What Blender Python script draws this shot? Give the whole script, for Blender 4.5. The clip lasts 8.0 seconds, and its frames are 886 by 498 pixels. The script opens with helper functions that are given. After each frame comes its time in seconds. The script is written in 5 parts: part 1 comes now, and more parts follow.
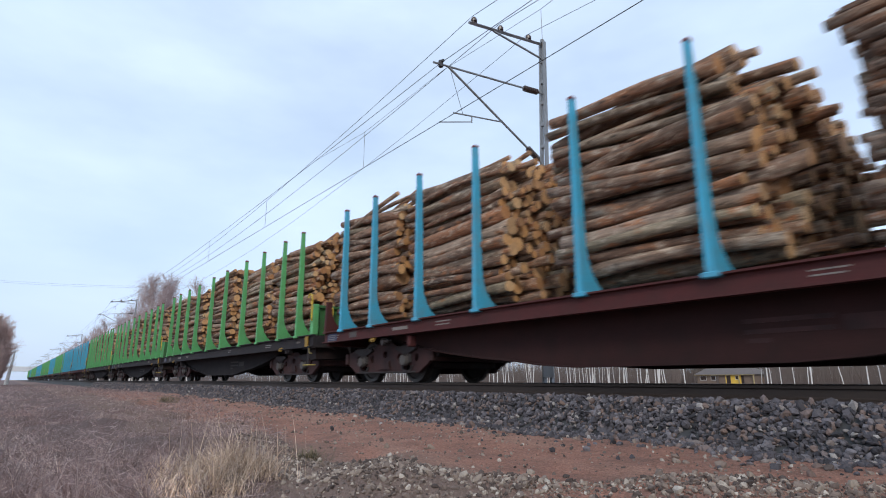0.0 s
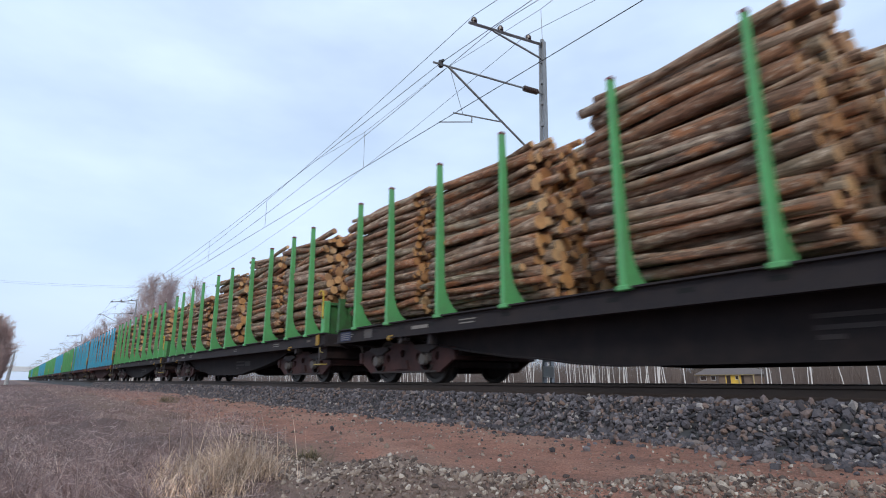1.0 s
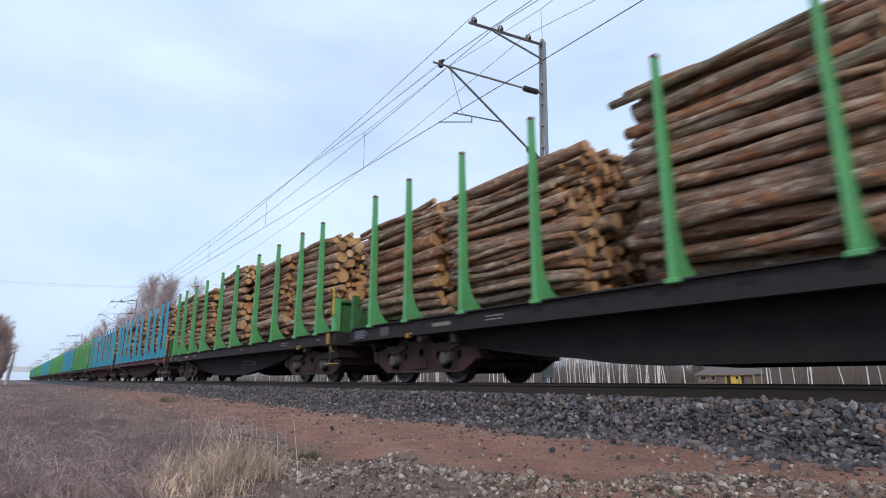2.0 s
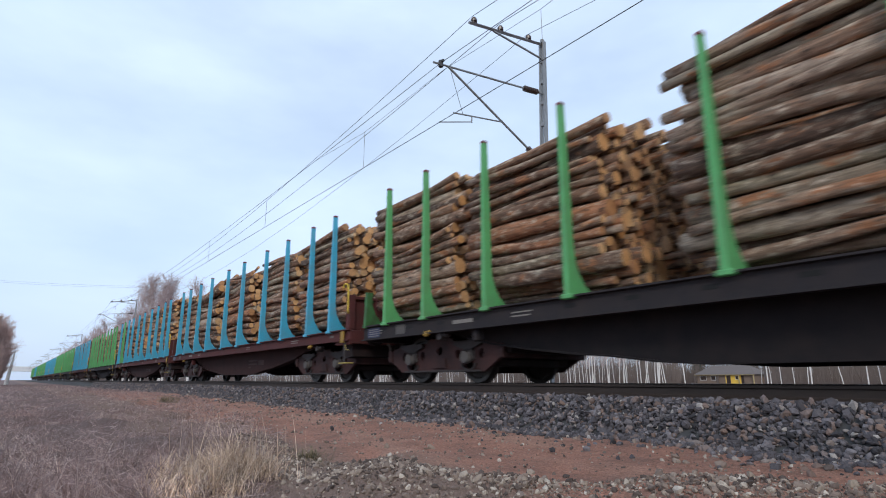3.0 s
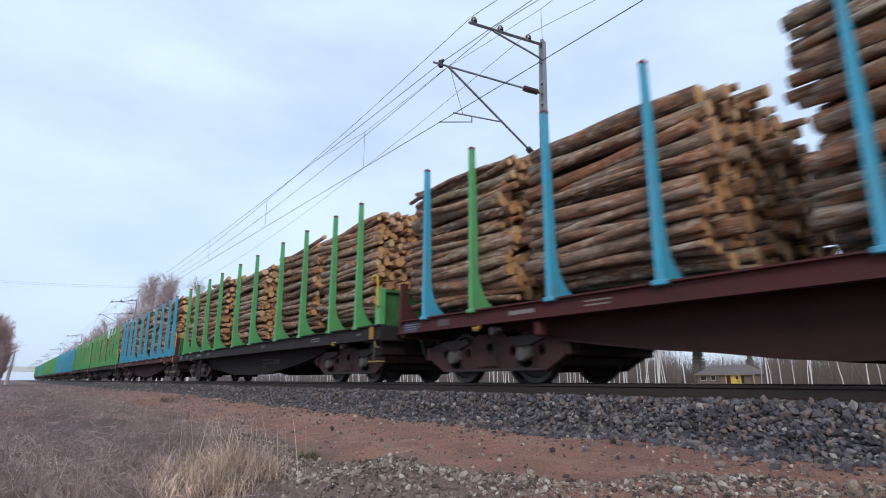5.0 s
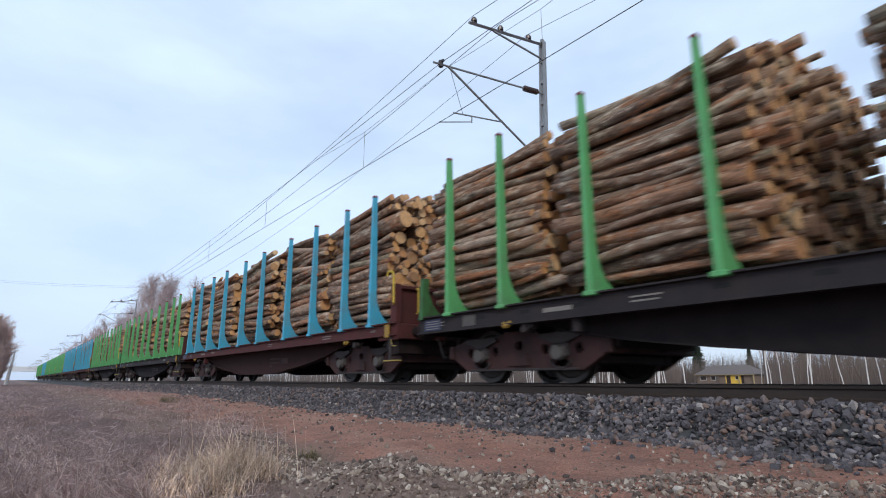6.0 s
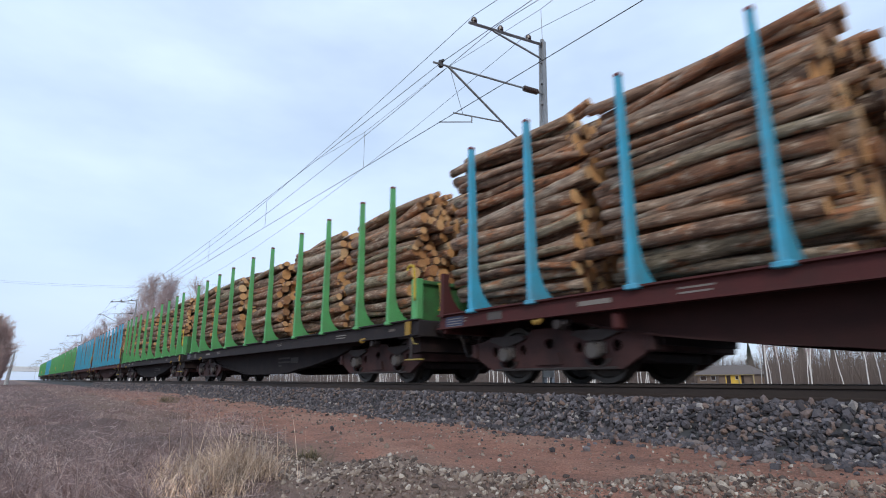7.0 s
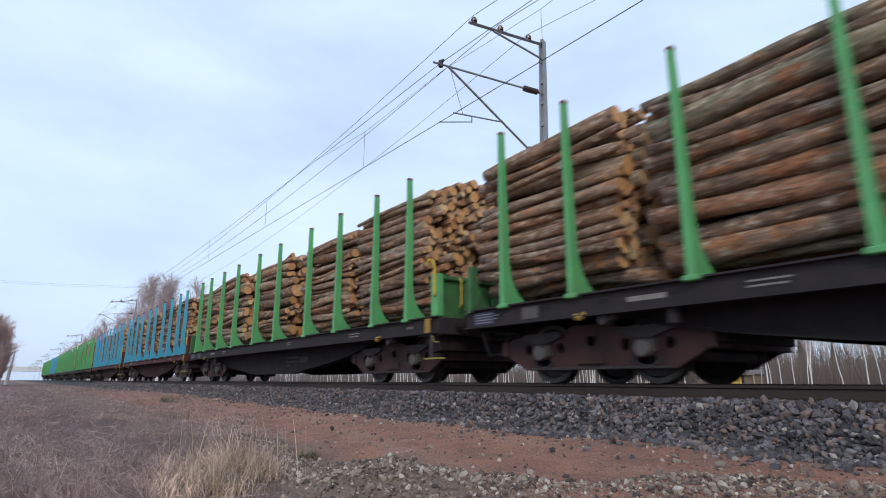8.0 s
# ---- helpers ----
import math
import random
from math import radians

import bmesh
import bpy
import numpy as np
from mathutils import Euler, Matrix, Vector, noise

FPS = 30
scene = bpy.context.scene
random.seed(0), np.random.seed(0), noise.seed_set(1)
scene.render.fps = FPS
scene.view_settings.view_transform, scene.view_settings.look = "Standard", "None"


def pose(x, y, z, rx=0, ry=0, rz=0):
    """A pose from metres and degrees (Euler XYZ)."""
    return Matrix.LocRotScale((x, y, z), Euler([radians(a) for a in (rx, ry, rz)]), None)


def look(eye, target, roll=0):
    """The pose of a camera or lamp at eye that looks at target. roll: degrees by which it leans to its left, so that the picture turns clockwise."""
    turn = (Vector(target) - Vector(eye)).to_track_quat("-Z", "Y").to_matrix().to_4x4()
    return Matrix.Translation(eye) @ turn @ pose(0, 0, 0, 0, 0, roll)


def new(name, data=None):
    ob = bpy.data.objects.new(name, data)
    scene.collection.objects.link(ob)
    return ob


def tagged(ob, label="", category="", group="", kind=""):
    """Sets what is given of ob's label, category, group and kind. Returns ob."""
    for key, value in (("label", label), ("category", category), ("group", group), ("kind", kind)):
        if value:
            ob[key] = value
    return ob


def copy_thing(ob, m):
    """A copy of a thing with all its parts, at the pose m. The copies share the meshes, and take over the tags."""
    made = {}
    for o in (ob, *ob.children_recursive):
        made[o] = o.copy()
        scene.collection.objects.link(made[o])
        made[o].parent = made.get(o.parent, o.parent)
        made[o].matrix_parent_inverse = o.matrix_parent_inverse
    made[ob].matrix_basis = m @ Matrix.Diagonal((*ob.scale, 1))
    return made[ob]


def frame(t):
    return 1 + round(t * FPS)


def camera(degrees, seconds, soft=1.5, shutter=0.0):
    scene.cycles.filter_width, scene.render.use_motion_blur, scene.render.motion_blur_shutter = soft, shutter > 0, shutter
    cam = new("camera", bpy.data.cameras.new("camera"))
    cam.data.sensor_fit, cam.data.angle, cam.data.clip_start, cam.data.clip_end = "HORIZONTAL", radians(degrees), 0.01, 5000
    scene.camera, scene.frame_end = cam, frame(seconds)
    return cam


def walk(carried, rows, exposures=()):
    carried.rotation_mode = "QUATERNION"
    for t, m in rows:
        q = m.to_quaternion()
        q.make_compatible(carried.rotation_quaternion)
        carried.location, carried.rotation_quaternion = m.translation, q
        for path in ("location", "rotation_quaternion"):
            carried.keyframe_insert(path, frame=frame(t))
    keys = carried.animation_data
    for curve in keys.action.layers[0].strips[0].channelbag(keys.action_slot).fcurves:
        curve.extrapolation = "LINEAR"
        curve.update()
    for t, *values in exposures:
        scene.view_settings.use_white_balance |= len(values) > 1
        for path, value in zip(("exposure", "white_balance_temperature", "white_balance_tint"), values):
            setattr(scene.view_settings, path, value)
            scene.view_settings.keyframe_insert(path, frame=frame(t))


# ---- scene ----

# World: the track runs along x (the train comes from -x), rail tops at z = 0, track centre at y = 0.
SECONDS = 8.0
cam = camera(77.4, SECONDS, soft=1.0, shutter=0.14)
EYE = pose(0, -7.64, 0.052, 90 + 13.333, 0, 52.728)
walk(cam, [(0, EYE), (SECONDS, EYE)])

PITCH = 19.05           # wagon spacing
FIRST = -14.75          # leading stake of wagon 0 at the start


# play in the couplings, wagon by wagon
SLACK = {0: -0.122, 1: -0.066, 2: -0.035, 3: -0.09, 4: -0.01, 5: -0.043, 6: -0.033, 7: -0.109, 8: -0.064, 9: -0.143}


def run(t):
    """Metres that the train has gone after t seconds: about 71 km/h, gaining a little."""
    return 19.69 * t + 0.0073 * t * t


# wagon colours from the leading one to the tail: b = blue stakes on red-brown, g = green stakes on black
COLOURS = "bgggbbgbggbbgggbgg"


# ---- light ----
def make_world():
    world = bpy.data.worlds.new("world")
    scene.world = world
    world.use_nodes = True
    nt = world.node_tree
    nt.nodes.clear()
    out = nt.nodes.new("ShaderNodeOutputWorld")
    bg = nt.nodes.new("ShaderNodeBackground")
    sky = nt.nodes.new("ShaderNodeTexSky")
    sky.sky_type = "NISHITA"
    sky.sun_disc = False
    sky.sun_elevation = radians(31)
    sky.sun_rotation = radians(135)
    sky.dust_density = 1.5
    co = nt.nodes.new("ShaderNodeTexCoord")
    mp = nt.nodes.new("ShaderNodeMapping")
    mp.inputs["Scale"].default_value = (1.0, 1.0, 2.6)
    n1 = nt.nodes.new("ShaderNodeTexNoise")
    n1.inputs["Scale"].default_value = 1.9
    n1.inputs["Detail"].default_value = 5
    n1.inputs["Roughness"].default_value = 0.5
    ramp = nt.nodes.new("ShaderNodeValToRGB")
    ramp.color_ramp.elements[0].position = 0.30
    ramp.color_ramp.elements[0].color = (0.64, 0.64, 0.64, 1)
    ramp.color_ramp.elements[1].position = 0.66
    ramp.color_ramp.elements[1].color = (0.97, 0.97, 0.97, 1)
    cloud = nt.nodes.new("ShaderNodeMix")
    cloud.data_type = "RGBA"
    n2 = nt.nodes.new("ShaderNodeTexNoise")
    n2.inputs["Scale"].default_value = 3.1
    n2.inputs["Detail"].default_value = 4
    tone = nt.nodes.new("ShaderNodeValToRGB")
    tone.color_ramp.elements[0].position, tone.color_ramp.elements[0].color = 0.36, (5.55, 6.95, 9.15, 1)
    tone.color_ramp.elements[1].position, tone.color_ramp.elements[1].color = 0.64, (6.25, 7.65, 9.8, 1)
    nt.links.new(mp.outputs["Vector"], n2.inputs["Vector"])
    nt.links.new(n2.outputs["Fac"], tone.inputs["Fac"])
    sep = nt.nodes.new("ShaderNodeSeparateXYZ")
    nt.links.new(co.outputs["Generated"], sep.inputs["Vector"])
    low = nt.nodes.new("ShaderNodeValToRGB")
    low.color_ramp.elements[0].position, low.color_ramp.elements[0].color = 0.02, (0.62, 0.62, 0.62, 1)
    low.color_ramp.elements[1].position, low.color_ramp.elements[1].color = 0.20, (0, 0, 0, 1)
    nt.links.new(sep.outputs["Z"], low.inputs["Fac"])
    deck = nt.nodes.new("ShaderNodeMix")
    deck.data_type = "RGBA"
    deck.inputs["B"].default_value = (4.5, 5.5, 7.3, 1)
    nt.links.new(low.outputs["Color"], deck.inputs["Factor"])
    nt.links.new(tone.outputs["Color"], deck.inputs["A"])
    nt.links.new(deck.outputs["Result"], cloud.inputs["B"])
    nt.links.new(co.outputs["Generated"], mp.inputs["Vector"])
    nt.links.new(mp.outputs["Vector"], n1.inputs["Vector"])
    nt.links.new(n1.outputs["Fac"], ramp.inputs["Fac"])
    nt.links.new(ramp.outputs["Color"], cloud.inputs["Factor"])
    nt.links.new(sky.outputs["Color"], cloud.inputs["A"])
    nt.links.new(cloud.outputs["Result"], bg.inputs["Color"])
    bg.inputs["Strength"].default_value = 0.132
    nt.links.new(bg.outputs["Background"], out.inputs["Surface"])


make_world()
sun = new("sun", bpy.data.lights.new("sun", "SUN"))
sun.data.energy, sun.data.angle, sun.data.color = 1.25, radians(12), (1.0, 0.93, 0.84)
sun.matrix_basis = look((8, -7, 6.5), (0, 0, 0))
scene.view_settings.exposure = 0.0


# ---- materials ----
class Mat:
    """A small builder round one node material."""

    def __init__(self, name, rough=0.8, metal=0.0):
        self.m = bpy.data.materials.new(name)
        self.m.use_nodes = True
        self.nt = self.m.node_tree
        self.b = self.nt.nodes["Principled BSDF"]
        self.b.inputs["Roughness"].default_value = rough
        self.b.inputs["Metallic"].default_value = metal
        self.co = self.nt.nodes.new("ShaderNodeTexCoord")

    def link(self, a, b):
        self.nt.links.new(a, b)
        return self

    def mapped(self, scale, source=None):
        mp = self.nt.nodes.new("ShaderNodeMapping")
        mp.inputs["Scale"].default_value = scale
        self.link(source or self.co.outputs["Object"], mp.inputs["Vector"])
        return mp.outputs["Vector"]

    def noise(self, scale, detail=4, rough=0.55, vector=None, w=None):
        n = self.nt.nodes.new("ShaderNodeTexNoise")
        n.inputs["Scale"].default_value = scale
        n.inputs["Detail"].default_value = detail
        n.inputs["Roughness"].default_value = rough
        if w is not None:
            n.noise_dimensions = "4D"
            self.link(w, n.inputs["W"])
        self.link(vector or self.co.outputs["Object"], n.inputs["Vector"])
        return n.outputs["Fac"]

    def ramp(self, fac, stops):
        r = self.nt.nodes.new("ShaderNodeValToRGB")
        e = r.color_ramp.elements
        while len(e) < len(stops):
            e.new(0.5)
        for i, (p, c) in enumerate(stops):
            e[i].position = p
            e[i].color = (*c, 1) if len(c) == 3 else c
        self.link(fac, r.inputs["Fac"])
        return r.outputs["Color"]

    def mix(self, fac, a, b, kind="MIX"):
        x = self.nt.nodes.new("ShaderNodeMix")
        x.data_type, x.blend_type = "RGBA", kind
        for key, v in (("Factor", fac), ("A", a), ("B", b)):
            if isinstance(v, (int, float)):
                x.inputs[key].default_value = v
            elif isinstance(v, tuple):
                x.inputs[key].default_value = (*v, 1)
            else:
                self.link(v, x.inputs[key])
        return x.outputs["Result"]

    def math(self, op, a, b=0.0, clamp=False):
        x = self.nt.nodes.new("ShaderNodeMath")
        x.operation, x.use_clamp = op, clamp
        for i, v in enumerate((a, b)):
            if isinstance(v, (int, float)):
                x.inputs[i].default_value = v
            else:
                self.link(v, x.inputs[i])
        return x.outputs["Value"]

    def chance(self):
        """A number of its own for every object and every loose piece of a mesh."""
        o = self.nt.nodes.new("ShaderNodeObjectInfo").outputs["Random"]
        g = self.nt.nodes.new("ShaderNodeNewGeometry").outputs["Random Per Island"]
        return self.math("FRACT", self.math("ADD", o, g))

    def base(self, c):
        if isinstance(c, tuple):
            self.b.inputs["Base Color"].default_value = (*c, 1)
        else:
            self.link(c, self.b.inputs["Base Color"])
        return self

    def bump(self, h, strength=0.4, distance=0.01):
        n = self.nt.nodes.new("ShaderNodeBump")
        n.inputs["Strength"].default_value = strength
        n.inputs["Distance"].default_value = distance
        self.link(h, n.inputs["Height"])
        self.link(n.outputs["Normal"], self.b.inputs["Normal"])
        return self


def paint(name, colour, dirt, amount=0.5, rough=0.5, scale=3.0):
    """Weathered paint with patches of dirt and fine scratches."""
    m = Mat(name, rough)
    m.b.inputs["Specular IOR Level"].default_value = 0.25
    big = m.ramp(m.noise(scale, 5, 0.6), [(0.4, (0, 0, 0)), (0.72, (1, 1, 1))])
    fine = m.noise(60, 3)
    shade = m.mix(0.35, colour, m.ramp(fine, [(0.3, tuple(c * 0.55 for c in colour)), (0.7, tuple(min(1, c * 1.35) for c in colour))]))
    m.base(m.mix(m.math("MULTIPLY", big, amount), shade, dirt))
    m.bump(fine, 0.15, 0.003)
    return m.m


def bark_material():
    """Pine and birch bark: every log has a tone of its own, with long worn patches down to the inner bark and pale lichen."""
    m = Mat("bark", 0.9)
    c = m.chance()
    w = m.math("MULTIPLY", c, 57.0)
    kind = m.ramp(c, [(0.0, (0.112, 0.070, 0.051)), (0.14, (0.289, 0.186, 0.129)), (0.28, (0.170, 0.096, 0.063)), (0.40, (0.384, 0.272, 0.196)),
                      (0.52, (0.352, 0.154, 0.078)), (0.60, (0.225, 0.149, 0.108)), (0.68, (0.289, 0.244, 0.164)), (0.76, (0.459, 0.356, 0.277)), (0.88, (0.266, 0.138, 0.083)), (1.0, (0.352, 0.235, 0.159))])
    long = m.mapped((1.0, 8, 8))
    streak = m.noise(2.6, 6, 0.7, long, w)
    patch = m.noise(1.7, 5, 0.64, m.mapped((1.3, 3.4, 3.4)), w)
    fleck = m.noise(3.5, 5, 0.7, m.mapped((1.8, 3.6, 3.6)), m.math("ADD", w, 9.0))
    col = m.mix(m.ramp(patch, [(0.54, (0, 0, 0)), (0.61, (0.95, 0.95, 0.95))]), kind, (0.39, 0.17, 0.08))
    col = m.mix(m.ramp(patch, [(0.33, (0.9, 0.9, 0.9)), (0.42, (0, 0, 0))]), col, (0.44, 0.385, 0.315))
    col = m.mix(m.ramp(fleck, [(0.54, (0, 0, 0)), (0.62, (0.8, 0.8, 0.8))]), col, (0.60, 0.50, 0.39))
    col = m.mix(m.ramp(fleck, [(0.36, (0.85, 0.85, 0.85)), (0.44, (0, 0, 0))]), col, (0.062, 0.044, 0.034))
    col = m.mix(0.62, col, m.ramp(streak, [(0.34, (0.17, 0.15, 0.14)), (0.5, (0.82, 0.79, 0.76)), (0.62, (1.42, 1.34, 1.26))]), "MULTIPLY")
    m.base(col).bump(m.noise(8, 5, 0.7, long, w), 0.9, 0.03)
    return m.m


def cut_material():
    m = Mat("cut_wood", 0.75)
    c = m.chance()
    kind = m.ramp(c, [(0.0, (0.58, 0.30, 0.11)), (0.3, (0.68, 0.41, 0.19)), (0.5, (0.44, 0.21, 0.085)), (0.7, (0.72, 0.49, 0.26)), (0.85, (0.33, 0.18, 0.09)), (1.0, (0.64, 0.35, 0.14))])
    spot = m.noise(11, 4, 0.6, None, m.math("MULTIPLY", c, 31.0))
    m.base(m.mix(0.55, kind, m.ramp(spot, [(0.3, (0.5, 0.42, 0.36)), (0.65, (1.1, 1.08, 1.05))]), "MULTIPLY"))
    m.bump(m.noise(120, 2), 0.3, 0.003)
    return m.m


def stone_material(name, stops):
    m = Mat(name, 0.85)
    c = m.chance()
    col = m.ramp(c, stops)
    g = m.noise(45, 5, 0.7)
    m.base(m.mix(0.65, col, m.ramp(g, [(0.3, (0.55, 0.55, 0.55)), (0.7, (1.3, 1.28, 1.25))]), "MULTIPLY"))
    m.bump(g, 0.5, 0.008)
    return m.m


def ground_material():
    """Dry field, a red sandy track beside the ballast and grey grit at its edge."""
    m = Mat("ground", 0.95)
    sep = m.nt.nodes.new("ShaderNodeSeparateXYZ")
    m.link(m.co.outputs["Object"], sep.inputs["Vector"])
    wob = m.noise(0.9, 4, 0.6)
    y = m.math("ADD", sep.outputs["Y"], m.math("MULTIPLY", m.math("SUBTRACT", wob, 0.5), 0.9))
    near = m.math("MULTIPLY", m.math("MULTIPLY", y, -1.0), 0.1)          # 0.24 at the ballast foot, 0.55 by the camera side verge
    grain = m.noise(38, 5, 0.7)
    patch = m.noise(2.6, 7, 0.7)
    red = m.mix(m.ramp(patch, [(0.42, (0, 0, 0)), (0.68, (1, 1, 1))]), (0.43, 0.205, 0.14), (0.26, 0.135, 0.10))
    worn = m.noise(1.1, 5, 0.65, m.mapped((0.35, 1.6, 1)))
    red = m.mix(m.ramp(worn, [(0.50, (0, 0, 0)), (0.66, (0.8, 0.8, 0.8))]), red, (0.46, 0.255, 0.18))
    red = m.mix(m.ramp(m.noise(7.0, 5, 0.7), [(0.62, (0, 0, 0)), (0.72, (0.5, 0.5, 0.5))]), red, (0.15, 0.09, 0.075))
    red = m.mix(0.8, red, m.ramp(grain, [(0.3, (0.45, 0.43, 0.42)), (0.55, (1.0, 1.0, 1.0)), (0.72, (1.5, 1.5, 1.5))]), "MULTIPLY")
    grit = m.mix(grain, (0.12, 0.077, 0.060), (0.34, 0.228, 0.175))
    soil = m.mix(patch, (0.12, 0.076, 0.067), (0.23, 0.155, 0.135))
    soil = m.mix(0.6, soil, m.ramp(grain, [(0.3, (0.5, 0.5, 0.5)), (0.7, (1.4, 1.4, 1.4))]), "MULTIPLY")
    far = m.math("ADD", m.math("MULTIPLY", sep.outputs["X"], -0.02), m.math("MULTIPLY", m.math("SUBTRACT", patch, 0.5), 0.3))
    red = m.mix(m.ramp(far, [(0.42, (0, 0, 0)), (0.95, (0.85, 0.85, 0.85))]), red, soil)
    col = m.mix(m.ramp(near, [(0.455, (0, 0, 0)), (0.50, (1, 1, 1))]), red, grit)
    col = m.mix(m.ramp(near, [(0.59, (0, 0, 0)), (0.63, (1, 1, 1))]), col, soil)
    col = m.mix(m.ramp(near, [(-0.0, (1, 1, 1)), (0.02, (0, 0, 0))]), col, soil)
    m.base(col).bump(m.math("ADD", grain, m.math("MULTIPLY", patch, 2.0)), 0.9, 0.045)
    return m.m


def grass_material(name, stops):
    m = Mat(name, 0.8)
    m.base(m.mix(0.6, m.ramp(m.chance(), stops), m.ramp(m.noise(1.4, 5, 0.68), [(0.37, (0.20, 0.165, 0.165)), (0.47, (0.80, 0.74, 0.73)), (0.59, (1.55, 1.44, 1.38))]), "MULTIPLY"))
    return m.m


def birch_material():
    m = Mat("birch_bark", 0.8)
    s = m.noise(3.0, 4, 0.7, m.mapped((1, 1, 3)))
    m.base(m.ramp(s, [(0.30, (0.06, 0.05, 0.045)), (0.36, (0.62, 0.58, 0.53)), (0.7, (0.80, 0.77, 0.72))]))
    return m.m


def plain(name, a, b, scale=6.0, rough=0.8, metal=0.0, bump=0.2):
    m = Mat(name, rough, metal)
    n = m.noise(scale, 5, 0.6)
    m.base(m.mix(n, a, b)).bump(n, bump, 0.005)
    return m.m


BARK, CUT = bark_material(), cut_material()
GREEN = paint("green_paint", (0.115, 0.40, 0.145), (0.12, 0.25, 0.12), 0.6, 0.5)
SLOT_SHADE = plain("slot_shade", (0.003, 0.003, 0.003), (0.005, 0.005, 0.005))
MARK_WHITE = plain("white_marking", (0.30, 0.275, 0.25), (0.13, 0.115, 0.10), 22)
GREEN_WORN = paint("worn_green_paint", (0.05, 0.17, 0.055), (0.05, 0.075, 0.04), 0.9, 0.6, 4.0)
BLUE = paint("blue_paint", (0.065, 0.39, 0.57), (0.13, 0.28, 0.35), 0.7, 0.5)
BLACK = paint("black_frame", (0.026, 0.0225, 0.025), (0.040, 0.031, 0.029), 0.7, 0.8)
# belly girders: darker than the frame paints of the sills
GIRDER_BLACK = paint("girder_black", (0.015, 0.0125, 0.014), (0.027, 0.020, 0.019), 0.8, 0.85)
GIRDER_RED = paint("girder_maroon", (0.040, 0.016, 0.015), (0.024, 0.013, 0.012), 0.8, 0.85)
MAROON = paint("maroon_frame", (0.086, 0.0245, 0.0235), (0.050, 0.025, 0.023), 0.6, 0.75)
DARK = paint("undergear", (0.016, 0.0098, 0.0100), (0.032, 0.018, 0.0165), 0.8, 0.7, 5.0)
YELLOW_DULL = paint("dull_yellow_paint", (0.33, 0.20, 0.04), (0.20, 0.13, 0.04), 0.6, 0.6, 6)
STEP = paint("worn_yellow_paint", (0.36, 0.27, 0.07), (0.18, 0.14, 0.06), 0.7, 0.6, 6)
RUSTY = paint("bogie_red", (0.062, 0.027, 0.025), (0.017, 0.012, 0.012), 0.9, 0.7, 2.2)
WHEEL = plain("wheel_steel", (0.018, 0.015, 0.013), (0.045, 0.037, 0.032), 8, 0.5, 0.4)
YELLOW = paint("yellow_paint", (0.62, 0.43, 0.05), (0.32, 0.24, 0.07), 0.6, 0.5, 6)
REDCAP = plain("stake_tip_paint", (0.22, 0.045, 0.05), (0.12, 0.05, 0.05))
MARK = plain("marking_paint", (0.20, 0.17, 0.15), (0.06, 0.05, 0.045), 25)
AXLE_PLATE = plain("pale_plate", (0.065, 0.058, 0.054), (0.11, 0.10, 0.094), 20)
AXLE_GREY = paint("axle_box_grey", (0.046, 0.039, 0.038), (0.028, 0.022, 0.021), 0.7, 0.7, 6.0)
MARK_BLUE = plain("board_paint", (0.03, 0.04, 0.085), (0.05, 0.06, 0.11), 25)
RIM = plain("wheel_rim", (0.035, 0.030, 0.027), (0.075, 0.066, 0.058), 14, 0.5, 0.5)
RAIL = plain("rail_rust", (0.035, 0.024, 0.020), (0.06, 0.043, 0.035), 9, 0.7, 0.3)
RAIL_TOP = plain("rail_head", (0.10, 0.09, 0.085), (0.16, 0.145, 0.14), 9, 0.4, 0.9)
BALLAST = stone_material("ballast_stone", [(0, (0.026, 0.0235, 0.026)), (0.3, (0.108, 0.096, 0.104)), (0.52, (0.046, 0.041, 0.046)),
                                           (0.76, (0.185, 0.168, 0.178)), (0.87, (0.20, 0.135, 0.108)), (0.94, (0.13, 0.09, 0.077)), (1, (0.38, 0.35, 0.325))])
GRIT = stone_material("grit_stone", [(0, (0.06, 0.044, 0.038)), (0.35, (0.16, 0.117, 0.096)), (0.62, (0.23, 0.172, 0.138)), (0.86, (0.33, 0.265, 0.21)), (1, (0.54, 0.47, 0.40))])
# bed sheet kept darker than the stones: shade of the gaps put into its colour
BED_SHADED = plain("ballast_bed", (0.03, 0.03, 0.032), (0.07, 0.068, 0.066), 14, 0.95, 0, 0.8)
GROUND = ground_material()
WEED = grass_material("dead_weed", [(0, (0.12, 0.078, 0.072)), (0.35, (0.26, 0.188, 0.18)), (0.7, (0.39, 0.30, 0.285)), (1, (0.54, 0.435, 0.395))])
PALE = grass_material("pale_stems", [(0, (0.32, 0.235, 0.195)), (0.5, (0.50, 0.395, 0.335)), (1, (0.66, 0.55, 0.47))])
OLIVE = grass_material("olive_grass", [(0, (0.09, 0.075, 0.045)), (0.5, (0.16, 0.14, 0.075)), (1, (0.28, 0.22, 0.14))])
GRASS = grass_material("dry_grass", [(0, (0.135, 0.08, 0.072)), (0.3, (0.275, 0.188, 0.172)), (0.6, (0.36, 0.258, 0.24)), (0.8, (0.21, 0.137, 0.122)), (1, (0.50, 0.375, 0.315))])
STRAW = grass_material("straw_grass", [(0, (0.50, 0.36, 0.23)), (0.5, (0.74, 0.56, 0.41)), (1, (0.85, 0.70, 0.56))])
TWIG = plain("bare_twigs", (0.38, 0.285, 0.275), (0.52, 0.41, 0.39), 1.5)
BRUSH = plain("brushwood_twigs", (0.12, 0.092, 0.078), (0.22, 0.17, 0.14), 0.4)
